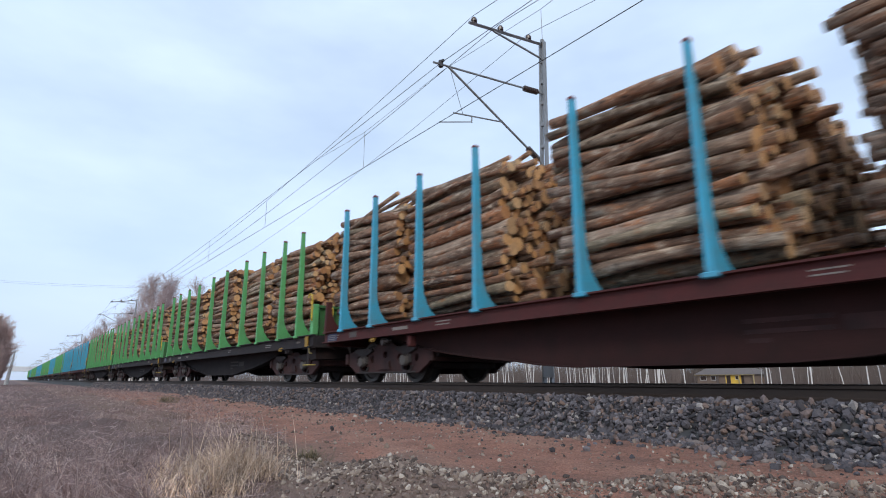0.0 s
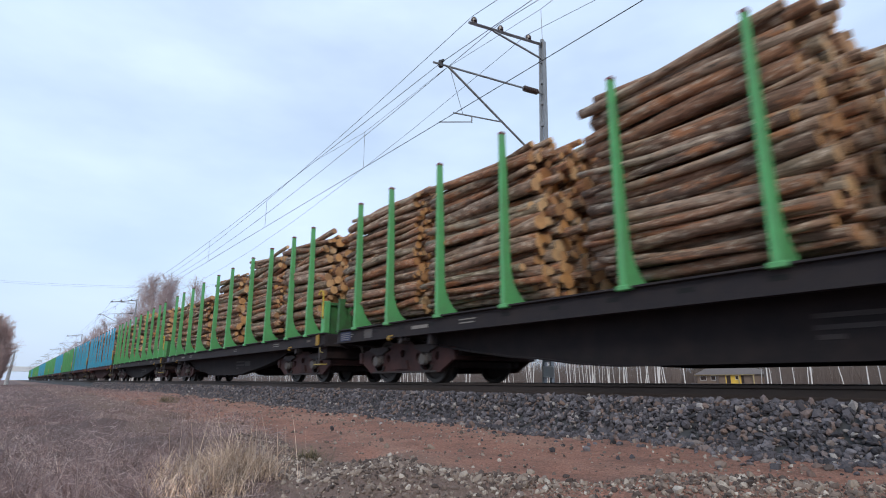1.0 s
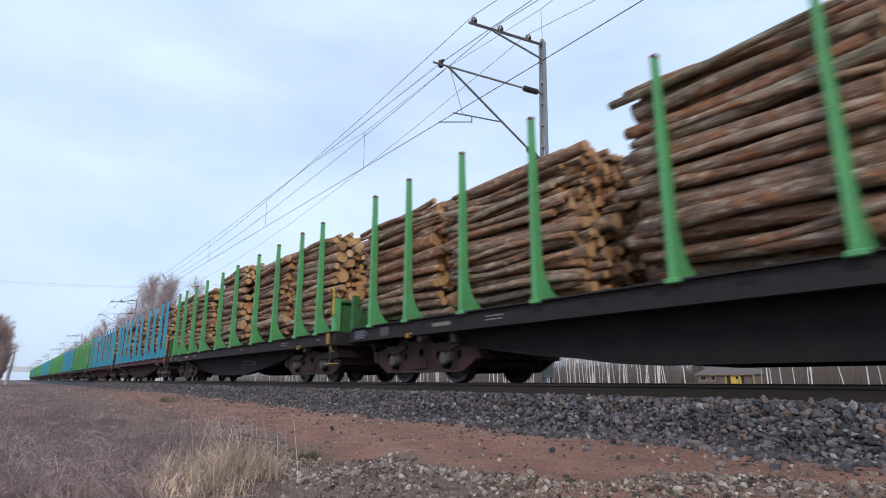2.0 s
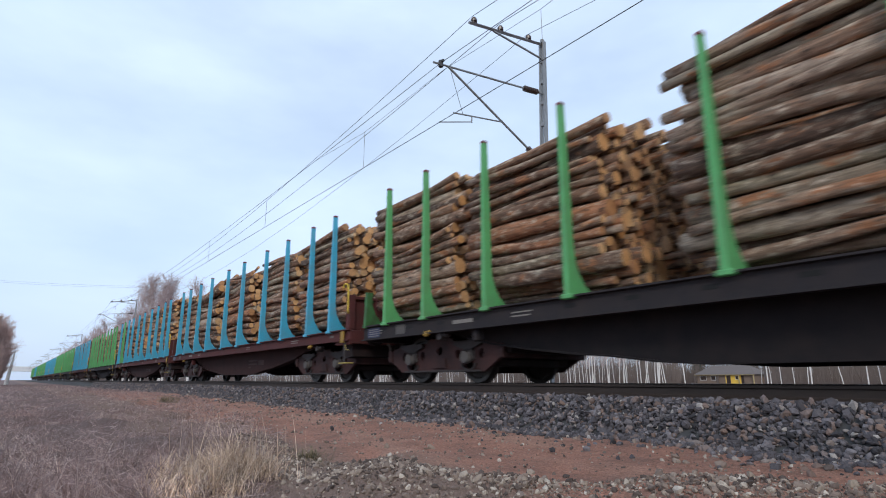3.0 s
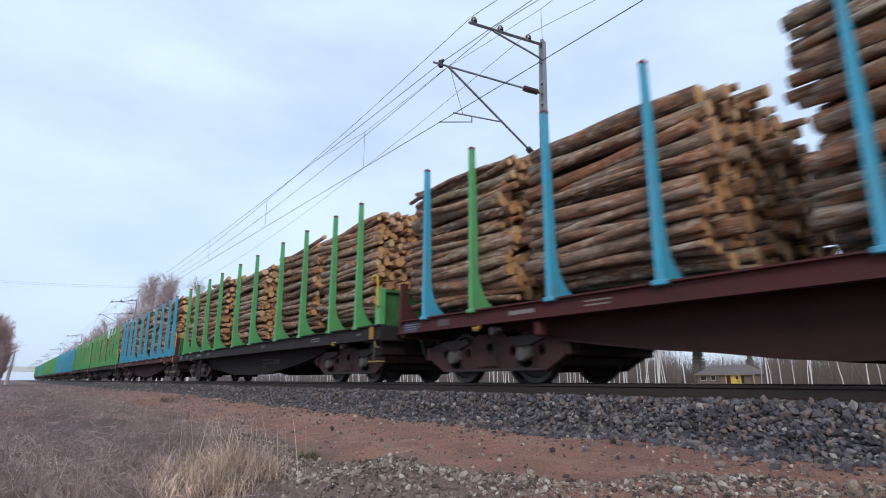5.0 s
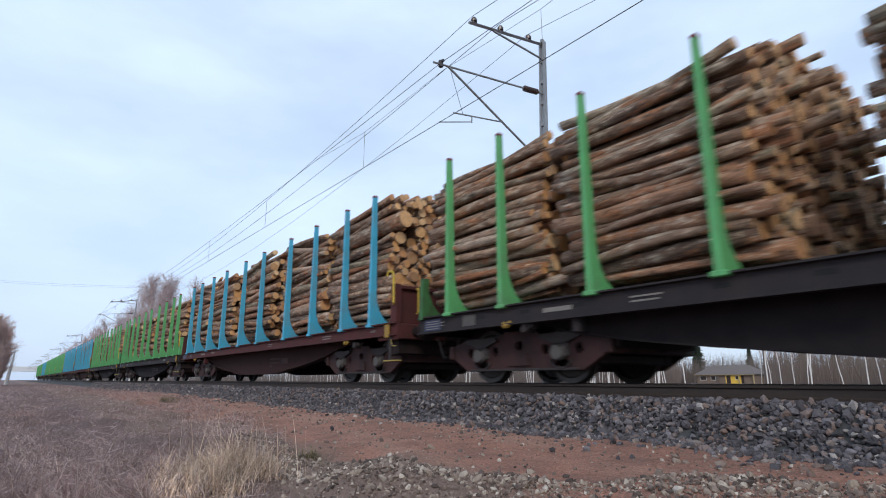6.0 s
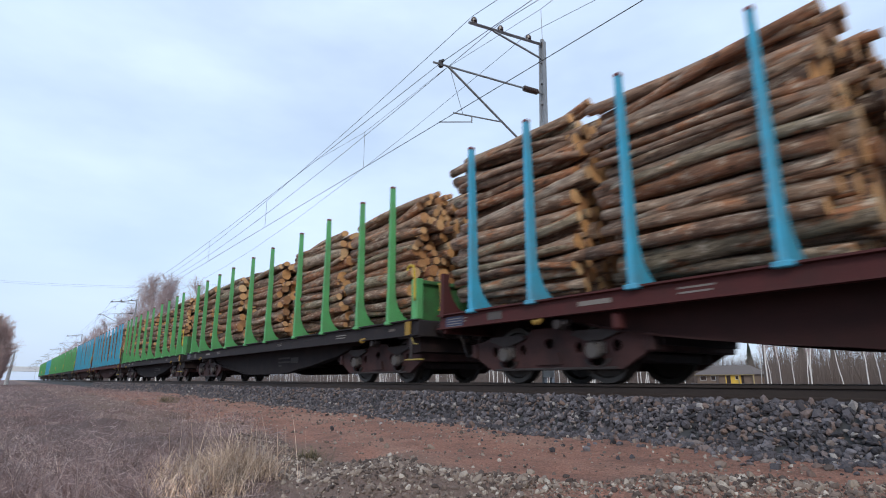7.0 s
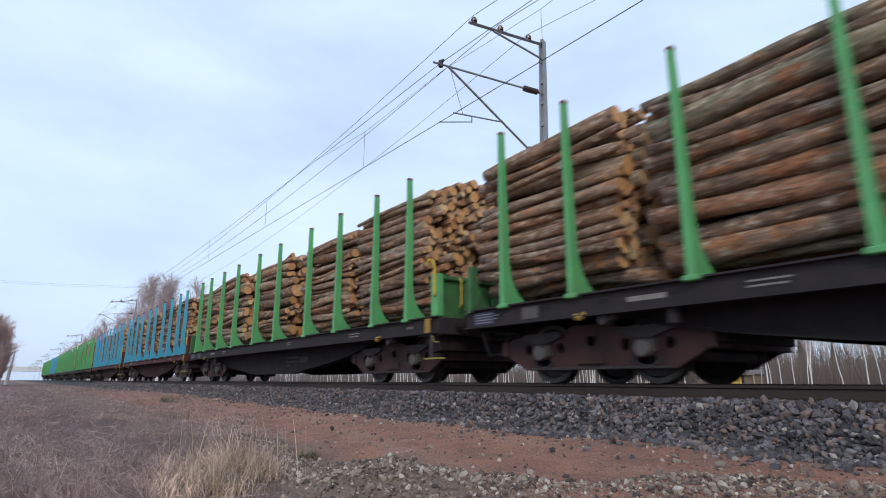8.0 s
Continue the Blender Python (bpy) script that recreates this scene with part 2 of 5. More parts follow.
WILLOW = plain("willow_twigs", (0.46, 0.325, 0.285), (0.58, 0.43, 0.38), 1.5)
BIRCH = birch_material()
SPRUCE = plain("spruce_needles", (0.02, 0.035, 0.022), (0.05, 0.07, 0.045), 4)
STEEL = plain("galvanised_steel", (0.24, 0.245, 0.25), (0.36, 0.365, 0.37), 5, 0.6, 0.5)
WIRE = plain("wire_metal", (0.05, 0.05, 0.055), (0.10, 0.095, 0.09), 5, 0.5, 0.6)
INSUL = plain("insulator", (0.05, 0.03, 0.025), (0.08, 0.05, 0.04), 8, 0.3)
WHITE = plain("white_concrete", (0.62, 0.62, 0.62), (0.78, 0.78, 0.77), 1.0)
ROOFM = plain("roof_felt", (0.11, 0.088, 0.078), (0.16, 0.13, 0.115), 1.5)
# house walls: lit yellow porch and shaded brown rest, light put into the colours
WALL_LIT = plain("lit_yellow_boards", (0.80, 0.50, 0.06), (0.85, 0.58, 0.10), 2)
WALL_SHADED = plain("shaded_boards", (0.16, 0.115, 0.085), (0.24, 0.175, 0.13), 2)
WALLX = plain("pale_boards", (0.42, 0.33, 0.16), (0.5, 0.4, 0.2), 2)
GLASS = plain("dark_glass", (0.04, 0.03, 0.03), (0.07, 0.05, 0.04), 1, 0.1)


# ---- mesh helpers ----
def group(name, label, category, grp="", m=None, kind=""):
    ob = new(name)
    ob.empty_display_size = 0.2
    if m is not None:
        ob.matrix_basis = m
    return tagged(ob, label, category, grp, kind)


def part(name, bm, material, parent, label="", smooth=False):
    me = bpy.data.meshes.new(name)
    bm.normal_update()
    bm.to_mesh(me)
    bm.free()
    for mt in material if isinstance(material, (list, tuple)) else (material,):
        me.materials.append(mt)
    if smooth:
        me.shade_smooth()
    ob = new(name, me)
    ob.parent = parent
    return tagged(ob, label)


def raw_mesh(name, verts, faces, materials, index=None, smooth=False):
    """A mesh from arrays: faces is a list of (n, k) arrays of vertex numbers."""
    me = bpy.data.meshes.new(name)
    verts = np.asarray(verts, np.float32).reshape(-1, 3)
    loops = np.concatenate([f.ravel() for f in faces]).astype(np.int32)
    sizes = np.concatenate([np.full(len(f), f.shape[1], np.int32) for f in faces])
    me.vertices.add(len(verts))
    me.vertices.foreach_set("co", verts.ravel())
    me.loops.add(len(loops))
    me.loops.foreach_set("vertex_index", loops)
    me.polygons.add(len(sizes))
    me.polygons.foreach_set("loop_start", np.concatenate([[0], np.cumsum(sizes)[:-1]]).astype(np.int32))
    me.polygons.foreach_set("loop_total", sizes)
    for mt in materials:
        me.materials.append(mt)
    if index is not None:
        me.polygons.foreach_set("material_index", np.asarray(index, np.int32))
    me.polygons.foreach_set("use_smooth", np.full(len(sizes), bool(smooth)))
    me.update(calc_edges=True)
    return me


def add_box(bm, a, b, bevel=0.008):
    """A box from corner a to corner b, with bevelled edges."""
    a, b = Vector(a), Vector(b)
    made = bmesh.ops.create_cube(bm, size=1, matrix=Matrix.Translation((a + b) / 2) @ Matrix.Diagonal((*(b - a), 1)))
    if bevel:
        edges = {e for v in made["verts"] for e in v.link_edges}
        bmesh.ops.bevel(bm, geom=list(edges), offset=min(bevel, 0.3 * min(abs(c) for c in b - a)), segments=1, affect="EDGES")


def add_tube(bm, a, b, r0, r1=None, n=8):
    a, b = Vector(a), Vector(b)
    d = b - a
    m = Matrix.Translation((a + b) / 2) @ d.to_track_quat("Z", "Y").to_matrix().to_4x4()
    bmesh.ops.create_cone(bm, cap_ends=True, segments=n, radius1=r0, radius2=r0 if r1 is None else r1, depth=d.length, matrix=m)


def add_plate(bm, outline, y0, y1):
    """A plate with an outline in x and z, from y0 to y1."""
    lo = [bm.verts.new((x, y0, z)) for x, z in outline]
    hi = [bm.verts.new((x, y1, z)) for x, z in outline]
    n = len(outline)
    bm.faces.new(lo)
    bm.faces.new(hi[::-1])
    for i in range(n):
        bm.faces.new((lo[i], hi[i], hi[(i + 1) % n], lo[(i + 1) % n]))
    bmesh.ops.recalc_face_normals(bm, faces=bm.faces)


def add_pierced(bm, outline, holes, y0, y1):
    """A plate in x and z with oval openings (x, z, half width, half height) right through it."""
    loops = [outline] + [[(x + rx * math.cos(2 * math.pi * k / 10), z + rz * math.sin(2 * math.pi * k / 10)) for k in range(10)] for x, z, rx, rz in holes]
    edges = []
    for loop in loops:
        v = [bm.verts.new((x, y0, z)) for x, z in loop]
        edges += [bm.edges.new((v[k], v[(k + 1) % len(v)])) for k in range(len(v))]
    bmesh.ops.triangle_fill(bm, use_beauty=True, use_dissolve=False, edges=edges)
    made = bmesh.ops.extrude_face_region(bm, geom=bm.faces[:])
    bmesh.ops.translate(bm, verts=[g for g in made["geom"] if isinstance(g, bmesh.types.BMVert)], vec=(0, y1 - y0, 0))
    bmesh.ops.recalc_face_normals(bm, faces=bm.faces)


def add_path(bm, points, r, n=6):
    for a, b in zip(points, points[1:]):
        add_tube(bm, a, b, r, n=n)


def add_coil(bm, x, y, z0, z1, r, wire, loops=4.5, n=30, sides=5):
    """A coil spring as one swept tube."""
    rings = []
    for k in range(n + 1):
        a = 2 * math.pi * loops * k / n
        c = Vector((x + r * math.cos(a), y + r * math.sin(a), z0 + (z1 - z0) * k / n))
        out = Vector((math.cos(a), math.sin(a), 0))
        rings.append([bm.verts.new(c + out * wire * math.cos(q) + Vector((0, 0, wire * math.sin(q)))) for q in [2 * math.pi * j / sides for j in range(sides)]])
    for c, d in zip(rings, rings[1:]):
        for j in range(sides):
            bm.faces.new((c[j], d[j], d[(j + 1) % sides], c[(j + 1) % sides]))
    bm.faces.new(rings[0])
    bm.faces.new(rings[-1])
    bmesh.ops.recalc_face_normals(bm, faces=bm.faces)


# ---- ground and track ----
def smooth_step(a, b, x):
    t = np.clip((x - a) / (b - a), 0, 1)
    return t * t * (3 - 2 * t)


def ground_height(x, y):
    """The verge on the camera's side rises a little along the line; gentle humps."""
    x, y = np.asarray(x, float), np.asarray(y, float)
    z = -0.67 + 0.13 * smooth_step(-6, -28, x) + 0.10 * smooth_step(-4.9, -2.6, y) * smooth_step(2.0, 0.0, y) * smooth_step(-40, -20, x)
    hump = 0.085 * np.sin(x * 1.7 + y * 0.9) * np.sin(y * 1.3 - x * 0.4) + 0.055 * np.sin(x * 4.1 + 1) * np.sin(y * 3.7)
    z = z + hump * smooth_step(-3.2, -5.0, y) * 0.8
    z = z - 0.3 * smooth_step(2, 30, y) - 0.02 * np.sin(x * 2.2) * np.cos(y * 2.5)
    return z


def grid_axis(fine_a, fine_b, step, far):
    core = np.arange(fine_a, fine_b, step)
    out = []
    d = step
    v = fine_a
    while v > -far:
        d *= 1.25
        v -= d
        out.append(v)
    up = []
    d, v = step, fine_b
    while v < far:
        d *= 1.25
        v += d
        up.append(v)
    return np.concatenate([out[::-1], core, up])


def build_ground():
    xs, ys = grid_axis(-30, 3, 0.22, 3000), grid_axis(-8.5, -1.5, 0.16, 3000)
    gx, gy = np.meshgrid(xs, ys, indexing="ij")
    v = np.stack([gx, gy, ground_height(gx, gy)], -1).reshape(-1, 3)
    i = np.arange(len(xs) * len(ys)).reshape(len(xs), len(ys))
    f = np.stack([i[:-1, :-1], i[1:, :-1], i[1:, 1:], i[:-1, 1:]], -1).reshape(-1, 4)
    tagged(new("ground", raw_mesh("ground", v, [f], [GROUND], smooth=True)), "dry field with a red sandy track beside the railway", "ground", kind="structure")


def bed_height(x, y):
    """The ballast bed: a flat top and two slopes."""
    a = np.abs(y)
    foot = ground_height(x, np.full_like(y, -2.4)) - 0.06
    return -0.20 + (foot + 0.20) * smooth_step(1.72, 2.42, a)


def build_bed():
    xs = np.concatenate([np.arange(-900, -60, 8.0), np.arange(-60, 14, 0.5), np.arange(14, 330, 8.0)])
    ys = np.array([-2.75, -2.5, -2.3, -2.1, -1.9, -1.72, -1.0, 0, 1.0, 1.72, 2.1, 2.5, 2.75])
    gx, gy = np.meshgrid(xs, ys, indexing="ij")
    z = bed_height(gx, gy)
    z[:, [0, -1]] -= 0.25
    v = np.stack([gx, gy, z], -1).reshape(-1, 3)
    i = np.arange(len(xs) * len(ys)).reshape(len(xs), len(ys))
    f = np.stack([i[:-1, :-1], i[1:, :-1], i[1:, 1:], i[:-1, 1:]], -1).reshape(-1, 4)
    return tagged(new("ballast_bed", raw_mesh("ballast_bed", v, [f], [BED_SHADED], smooth=True)), "ballast bed under the rails, coloured dark as the shade between its grey stones", "ballast", kind="structure")


def build_rail(y):
    # a rail's outline: foot, web and head
    half = [(0.075, -0.172), (0.075, -0.160), (0.020, -0.140), (0.009, -0.125), (0.009, -0.050), (0.034, -0.038), (0.036, -0.006), (0.028, 0.0)]
    ring = half + [(-a, b) for a, b in half[::-1]]
    xs = [-900, -300, -100, -40, -10, 10, 330]
    v = [(x, y + a, b) for x in xs for a, b in ring]
    n = len(ring)
    f = np.array([(s * n + i, s * n + (i + 1) % n, (s + 1) * n + (i + 1) % n, (s + 1) * n + i) for s in range(len(xs) - 1) for i in range(n)])
    index = [1 if i % n in (6, 7, 8) else 0 for i in range(len(f))]
    tagged(new("rail", raw_mesh("rail", v, [f], [RAIL, RAIL_TOP], index)), "long brown rusty steel rail with a worn head", "rail", "rails of the track", "structure")


PHI = (1 + 5 ** 0.5) / 2
ICO_V = np.array([(-1, PHI, 0), (1, PHI, 0), (-1, -PHI, 0), (1, -PHI, 0), (0, -1, PHI), (0, 1, PHI), (0, -1, -PHI), (0, 1, -PHI), (PHI, 0, -1), (PHI, 0, 1), (-PHI, 0, -1), (-PHI, 0, 1)]) / 1.9
ICO_F = np.array([(0, 11, 5), (0, 5, 1), (0, 1, 7), (0, 7, 10), (0, 10, 11), (1, 5, 9), (5, 11, 4), (11, 10, 2), (10, 7, 6), (7, 1, 8),
                  (3, 9, 4), (3, 4, 2), (3, 2, 6), (3, 6, 8), (3, 8, 9), (4, 9, 5), (2, 4, 11), (6, 2, 10), (8, 6, 7), (9, 8, 1)])


def turns(rng, n):
    q = rng.normal(size=(n, 4))
    q /= np.linalg.norm(q, axis=1, keepdims=True)
    w, x, y, z = q.T
    return np.stack([1 - 2 * (y * y + z * z), 2 * (x * y - z * w), 2 * (x * z + y * w), 2 * (x * y + z * w), 1 - 2 * (x * x + z * z), 2 * (y * z - x * w),
                     2 * (x * z - y * w), 2 * (y * z + x * w), 1 - 2 * (x * x + y * y)], -1).reshape(n, 3, 3)


def stone_shapes(rng, sizes, squash=0.95):
    """Angular stones: icosahedra with each corner pushed in or out, stretched and turned."""
    n = len(sizes)
    v = ICO_V[None] * rng.uniform(0.62, 1.25, (n, 12, 1))
    v = v * np.stack([rng.uniform(0.9, 1.45, n), rng.uniform(0.7, 1.1, n), rng.uniform(0.5, 0.9, n)], -1)[:, None]
    v = np.einsum("nij,nkj->nki", turns(rng, n), v)
    v[:, :, 2] *= squash
    return v * (np.asarray(sizes)[:, None, None] / 2)


def stones_mesh(name, rng, places, sizes, material):
    v = stone_shapes(rng, sizes) + places[:, None]
    f = (ICO_F[None] + 12 * np.arange(len(sizes))[:, None, None]).reshape(-1, 3)
    return raw_mesh(name, v, [f], [material])


def build_stones(bed):
    rng = np.random.default_rng(5)
    # near slope of the ballast, denser towards the camera
    n = 52000
    x = 3.0 - 60 * rng.random(n) ** 1.5
    y = -rng.uniform(1.55, 2.55, n) - 0.12 * np.sin(x * 0.9) * smooth_step(-9, -2, x) * rng.random(n)
    strewn = (rng.random(n) < 0.025) & (x > -22)
    y = np.where(strewn, -2.45 - rng.exponential(0.22, n), y)
    s = np.clip(rng.lognormal(math.log(0.057), 0.28, n), 0.034, 0.115) * (1 + 0.003 * np.clip(-x, 0, 60))
    z = bed_height(x, y) + s * 0.2 + rng.uniform(-0.02, 0.04, n)
    z = np.maximum(z, ground_height(x, y) + s * 0.1)
    z = np.where(y > -1.72, np.minimum(z, -0.155 - s * 0.2), z)
    close = np.where((x > -4.6) & (x < -1.7) & (y < -1.85))[0][:300]
    rest = np.setdiff1d(np.arange(n), close)
    ob = new("ballast_stones", stones_mesh("ballast_stones", rng, np.stack([x, y, z], -1)[rest], s[rest], BALLAST))
    tagged(ob, "loose grey crushed stones on the ballast slope", "stones", kind="stuff")
    shapes = [stones_mesh("stone", rng, np.zeros((1, 3)), np.array([0.055 + 0.006 * k]), BALLAST) for k in range(14)]
    for k in close:
        st = new("stone", shapes[int(np.clip((s[k] - 0.055) / 0.006, 0, 13))])
        st.parent = bed
        st.matrix_basis = pose(x[k], y[k], z[k], 0, 0, rng.uniform(0, 360))
    # between the rails and beyond, under the train
    n = 5000
    x, y = -20 * rng.random(n) + 3, rng.uniform(-0.7, 2.2, n)
    s = rng.uniform(0.05, 0.1, n)
    z = np.minimum(bed_height(x, y) + 0.01, -0.19)
    tagged(new("ballast_fill", stones_mesh("ballast_fill", rng, np.stack([x, y, z], -1), s, BALLAST)), "grey crushed stones between the rails", "stones", kind="stuff")


def verge_line(x):
    """Where the grass ends towards the track."""
    return np.interp(x, [-60, -30, -20, -11, -7, -5.2, -3.6, -2.4, -1], [-2.5, -2.6, -3.15, -4.1, -4.9, -5.6, -6.3, -6.75, -7.2])


def grit_line(x):
    """Where the grit ends towards the track."""
    return np.interp(x, [-14, -8, -6, -3.4, -2.4, -1.2, 2], [-4.3, -5.0, -5.25, -5.0, -3.9, -3.35, -3.2])


def build_grit():
    rng = np.random.default_rng(8)
    n = 13000
    x = 1.0 - 9 * rng.random(n) ** 1.1
    y = grit_line(x) - np.abs(rng.normal(0, 0.8, n)) + 0.15
    keep = (y > -7.3) & (y > verge_line(x) - 0.5)
    x, y = x[keep], y[keep]
    s = np.clip(rng.lognormal(math.log(0.022), 0.48, len(x)), 0.009, 0.08)
    m = 6500
    x2, y2 = 2 - 24 * rng.random(m) ** 1.3, -2.5 - 2.7 * rng.random(m) ** 1.2
    s2 = np.clip(rng.lognormal(math.log(0.016), 0.55, m), 0.008, 0.09)
    x, y, s = np.concatenate([x, x2]), np.concatenate([y, y2]), np.concatenate([s, s2])
    z = ground_height(x, y) + s * 0.12
    tagged(new("grit_stones", stones_mesh("grit_stones", rng, np.stack([x, y, z], -1), s, GRIT)), "pale loose grit and pebbles beside the sandy track", "gravel", kind="stuff")


def blades(rng, x, y, height, width, lean, curl):
    """Grass blades as narrow curved strips of three lengths."""
    n = len(x)
    z = ground_height(x, y) - 0.01
    a = rng.uniform(0, 2 * np.pi, n)
    d = np.stack([np.cos(a), np.sin(a), np.zeros(n)], -1)
    face = rng.uniform(0, 2 * np.pi, n)
    side = np.stack([np.cos(face), np.sin(face), np.zeros(n)], -1) * width[:, None] / 2
    rows = []
    p = np.stack([x, y, z], -1)
    ang = lean.copy()
    for k in range(4):
        w = (1, 0.85, 0.6, 0.15)[k]
        rows += [p - side * w, p + side * w]
        step = height / 3
        p = p + d * (np.sin(ang) * step)[:, None] + np.array([0, 0, 1.0]) * (np.cos(ang) * step)[:, None]
        ang = ang + curl
    v = np.stack(rows, 1)
    f = np.array([(0, 1, 3, 2), (2, 3, 5, 4), (4, 5, 7, 6)])
    return v.reshape(-1, 3), (f[None] + 8 * np.arange(n)[:, None, None]).reshape(-1, 4)


def build_grass():
    rng = np.random.default_rng(11)
    n = 24000
    dist = 2.6 * np.exp(rng.random(n) ** 0.9 * math.log(34))
    ang = radians(90 + 3) - rng.random(n) ** 1.3 * radians(62)
    cx, cy = -np.sin(ang) * dist, -7.64 + np.cos(ang) * dist
    clump = noise_field(cx, cy)
    keep = (cy < verge_line(cx) + 0.5 * (clump - 0.5)) & (rng.random(n) < 0.08 + 1.35 * np.clip(clump, 0, 2) ** 1.4)
    cx, cy, dist, clump = cx[keep], cy[keep], dist[keep], clump[keep]
    per = 9
    m = len(cx) * per
    x = np.repeat(cx, per) + rng.normal(0, 0.055, m) * np.repeat(1 + dist * 0.05, per)
    y = np.repeat(cy, per) + rng.normal(0, 0.055, m) * np.repeat(1 + dist * 0.05, per)
    dd, cc = np.repeat(dist, per), np.repeat(clump, per)
    flat = rng.random(m) < 0.62
    h = np.where(flat, rng.uniform(0.09, 0.28, m), rng.uniform(0.04, 0.17, m)) * (0.12 + 1.35 * cc ** 1.6)
    w = rng.uniform(0.0018, 0.0042, m) * (0.6 + dd * 0.11)
    lean = np.where(flat, np.abs(rng.normal(1.15, 0.42, m)), np.abs(rng.normal(0.45, 0.4, m)))
    v, f = blades(rng, x, y, h, w, lean, np.where(flat, rng.uniform(-0.3, 0.75, m), rng.uniform(-0.3, 0.6, m)))
    tagged(new("dry_grass", raw_mesh("dry_grass", v, [f], [GRASS])), "matted grey-brown dry grass on the verge", "grass", kind="stuff")
    # brittle twigs of dead weeds, tangled over the grass
    k = 70000
    dist = 2.8 * np.exp(rng.random(k) ** 0.9 * math.log(22))
    ang = radians(93) - rng.random(k) ** 1.25 * radians(60)
    x, y = -np.sin(ang) * dist, -7.64 + np.cos(ang) * dist
    clump = noise_field(x * 1.3 + 5, y * 1.3)
    keep = (y < verge_line(x) + 0.25 * (clump - 0.5)) & (rng.random(k) < 1.5 * np.clip(clump - 0.12, 0, 1))
    x, y, dist, clump = x[keep], y[keep], dist[keep], clump[keep]
    k = len(x)
    lift = rng.random(k) ** 1.6 * 0.20 * clump
    a, e, ln = rng.uniform(0, 2 * np.pi, k), rng.normal(0.25, 0.5, k), rng.uniform(0.04, 0.17, k)
    p = np.stack([x, y, ground_height(x, y) + lift], -1)
    q = p + np.stack([np.cos(a) * np.cos(e), np.sin(a) * np.cos(e), np.sin(e)], -1) * ln[:, None]
    r = rng.uniform(0.0009, 0.0018, k) * (0.7 + 0.12 * dist)
    v, f = tube_arrays(np.concatenate([p, q, r[:, None], r[:, None] * 0.5], 1), 3)
    tagged(new("dead_weeds", raw_mesh("dead_weeds", v, [f], [WEED])), "brittle grey twigs of dead weeds over the grass", "weeds", kind="stuff")
    # long pale stems lying across the grass
    k = 14000
    dist = 2.9 * np.exp(rng.random(k) * math.log(9))
    ang = radians(92) - rng.random(k) ** 1.2 * radians(58)
    x, y = -np.sin(ang) * dist, -7.64 + np.cos(ang) * dist
    patch = noise_field(x * 0.9 - 7, y * 1.1 + 3)
    keep = (y < verge_line(x)) & (rng.random(k) < np.clip(4.0 * (patch - 0.52), 0.03, 1))
    x, y, dist = x[keep], y[keep], dist[keep]
    k = len(x)
    v, f = blades(rng, x, y, rng.uniform(0.08, 0.30, k), rng.uniform(0.0018, 0.0034, k) * (0.7 + 0.09 * dist), rng.uniform(0.4, 1.3, k), rng.uniform(-0.1, 0.6, k))
    tagged(new("fallen_stems", raw_mesh("fallen_stems", v, [f], [PALE])), "pale fallen stems across the dry grass", "grass", kind="stuff")
    # thinner growth round the camera's standpoint
    k = 5000
    x, y = rng.uniform(-3.5, 4.0, k), -7.4 - 3.2 * rng.random(k)
    keep = ~((np.abs(x) < 0.5) & (np.abs(y + 7.64) < 0.5)) & (y < verge_line(x))
    x, y = x[keep], y[keep]
    v, f = blades(rng, x, y, rng.uniform(0.05, 0.2, len(x)), rng.uniform(0.003, 0.006, len(x)), np.abs(rng.normal(0.7, 0.4, len(x))), rng.uniform(0.0, 0.5, len(x)))
    tagged(new("verge_grass", raw_mesh("verge_grass", v, [f], [GRASS])), "thin dry grass on the verge", "grass", kind="stuff")
    # taller straw-coloured tufts
    tufts = [(-4.45, -6.22, 0.30, 520), (-4.35, -6.08, 0.28, 420), (-4.1, -6.42, 0.24, 420), (-4.3, -6.62, 0.24, 340), (-4.75, -6.3, 0.22, 260), (-3.9, -6.72, 0.2, 280)]
    for tx, ty, th, count in tufts:
        x, y = tx + rng.normal(0, 0.10, count), ty + rng.normal(0, 0.10, count)
        v, f = blades(rng, x, y, rng.uniform(0.45, 1.2, count) * th, rng.uniform(0.003, 0.006, count), np.abs(rng.normal(0.38, 0.38, count)), rng.uniform(0.1, 0.75, count))
        tagged(new("grass_tuft", raw_mesh("grass_tuft", v, [f], [STRAW])), "straw-coloured tuft of dry grass on the verge", "grass tuft", "straw tufts", kind="stuff")
    for tx, ty, th, count in ((-5.64, -5.07, 0.12, 170), (-5.3, -5.2, 0.08, 90), (-18.2, -3.95, 0.24, 160), (-17.6, -3.9, 0.2, 120)):
        x, y = tx + rng.normal(0, 0.09, count), ty + rng.normal(0, 0.07, count)
        v, f = blades(rng, x, y, rng.uniform(0.5, 1.3, count) * th, rng.uniform(0.003, 0.007, count) * (1 + 0.08 * abs(tx)), np.abs(rng.normal(0.5, 0.4, count)), rng.uniform(0.0, 0.6, count))
        tagged(new("grass_tuft", raw_mesh("grass_tuft", v, [f], [OLIVE])), "low dark olive tuft at the edge of the sandy track", "grass tuft", "olive tufts", kind="stuff")
    x, y = np.array([-4.95, -4.93, -4.2, -6.1, -5.5, -7.2]), np.array([-5.9, -5.88, -6.0, -5.8, -6.3, -5.7])
    count = 40
    x, y = np.repeat(x, count // 5) + rng.normal(0, 0.1, 48), np.repeat(y, count // 5) + rng.normal(0, 0.1, 48)
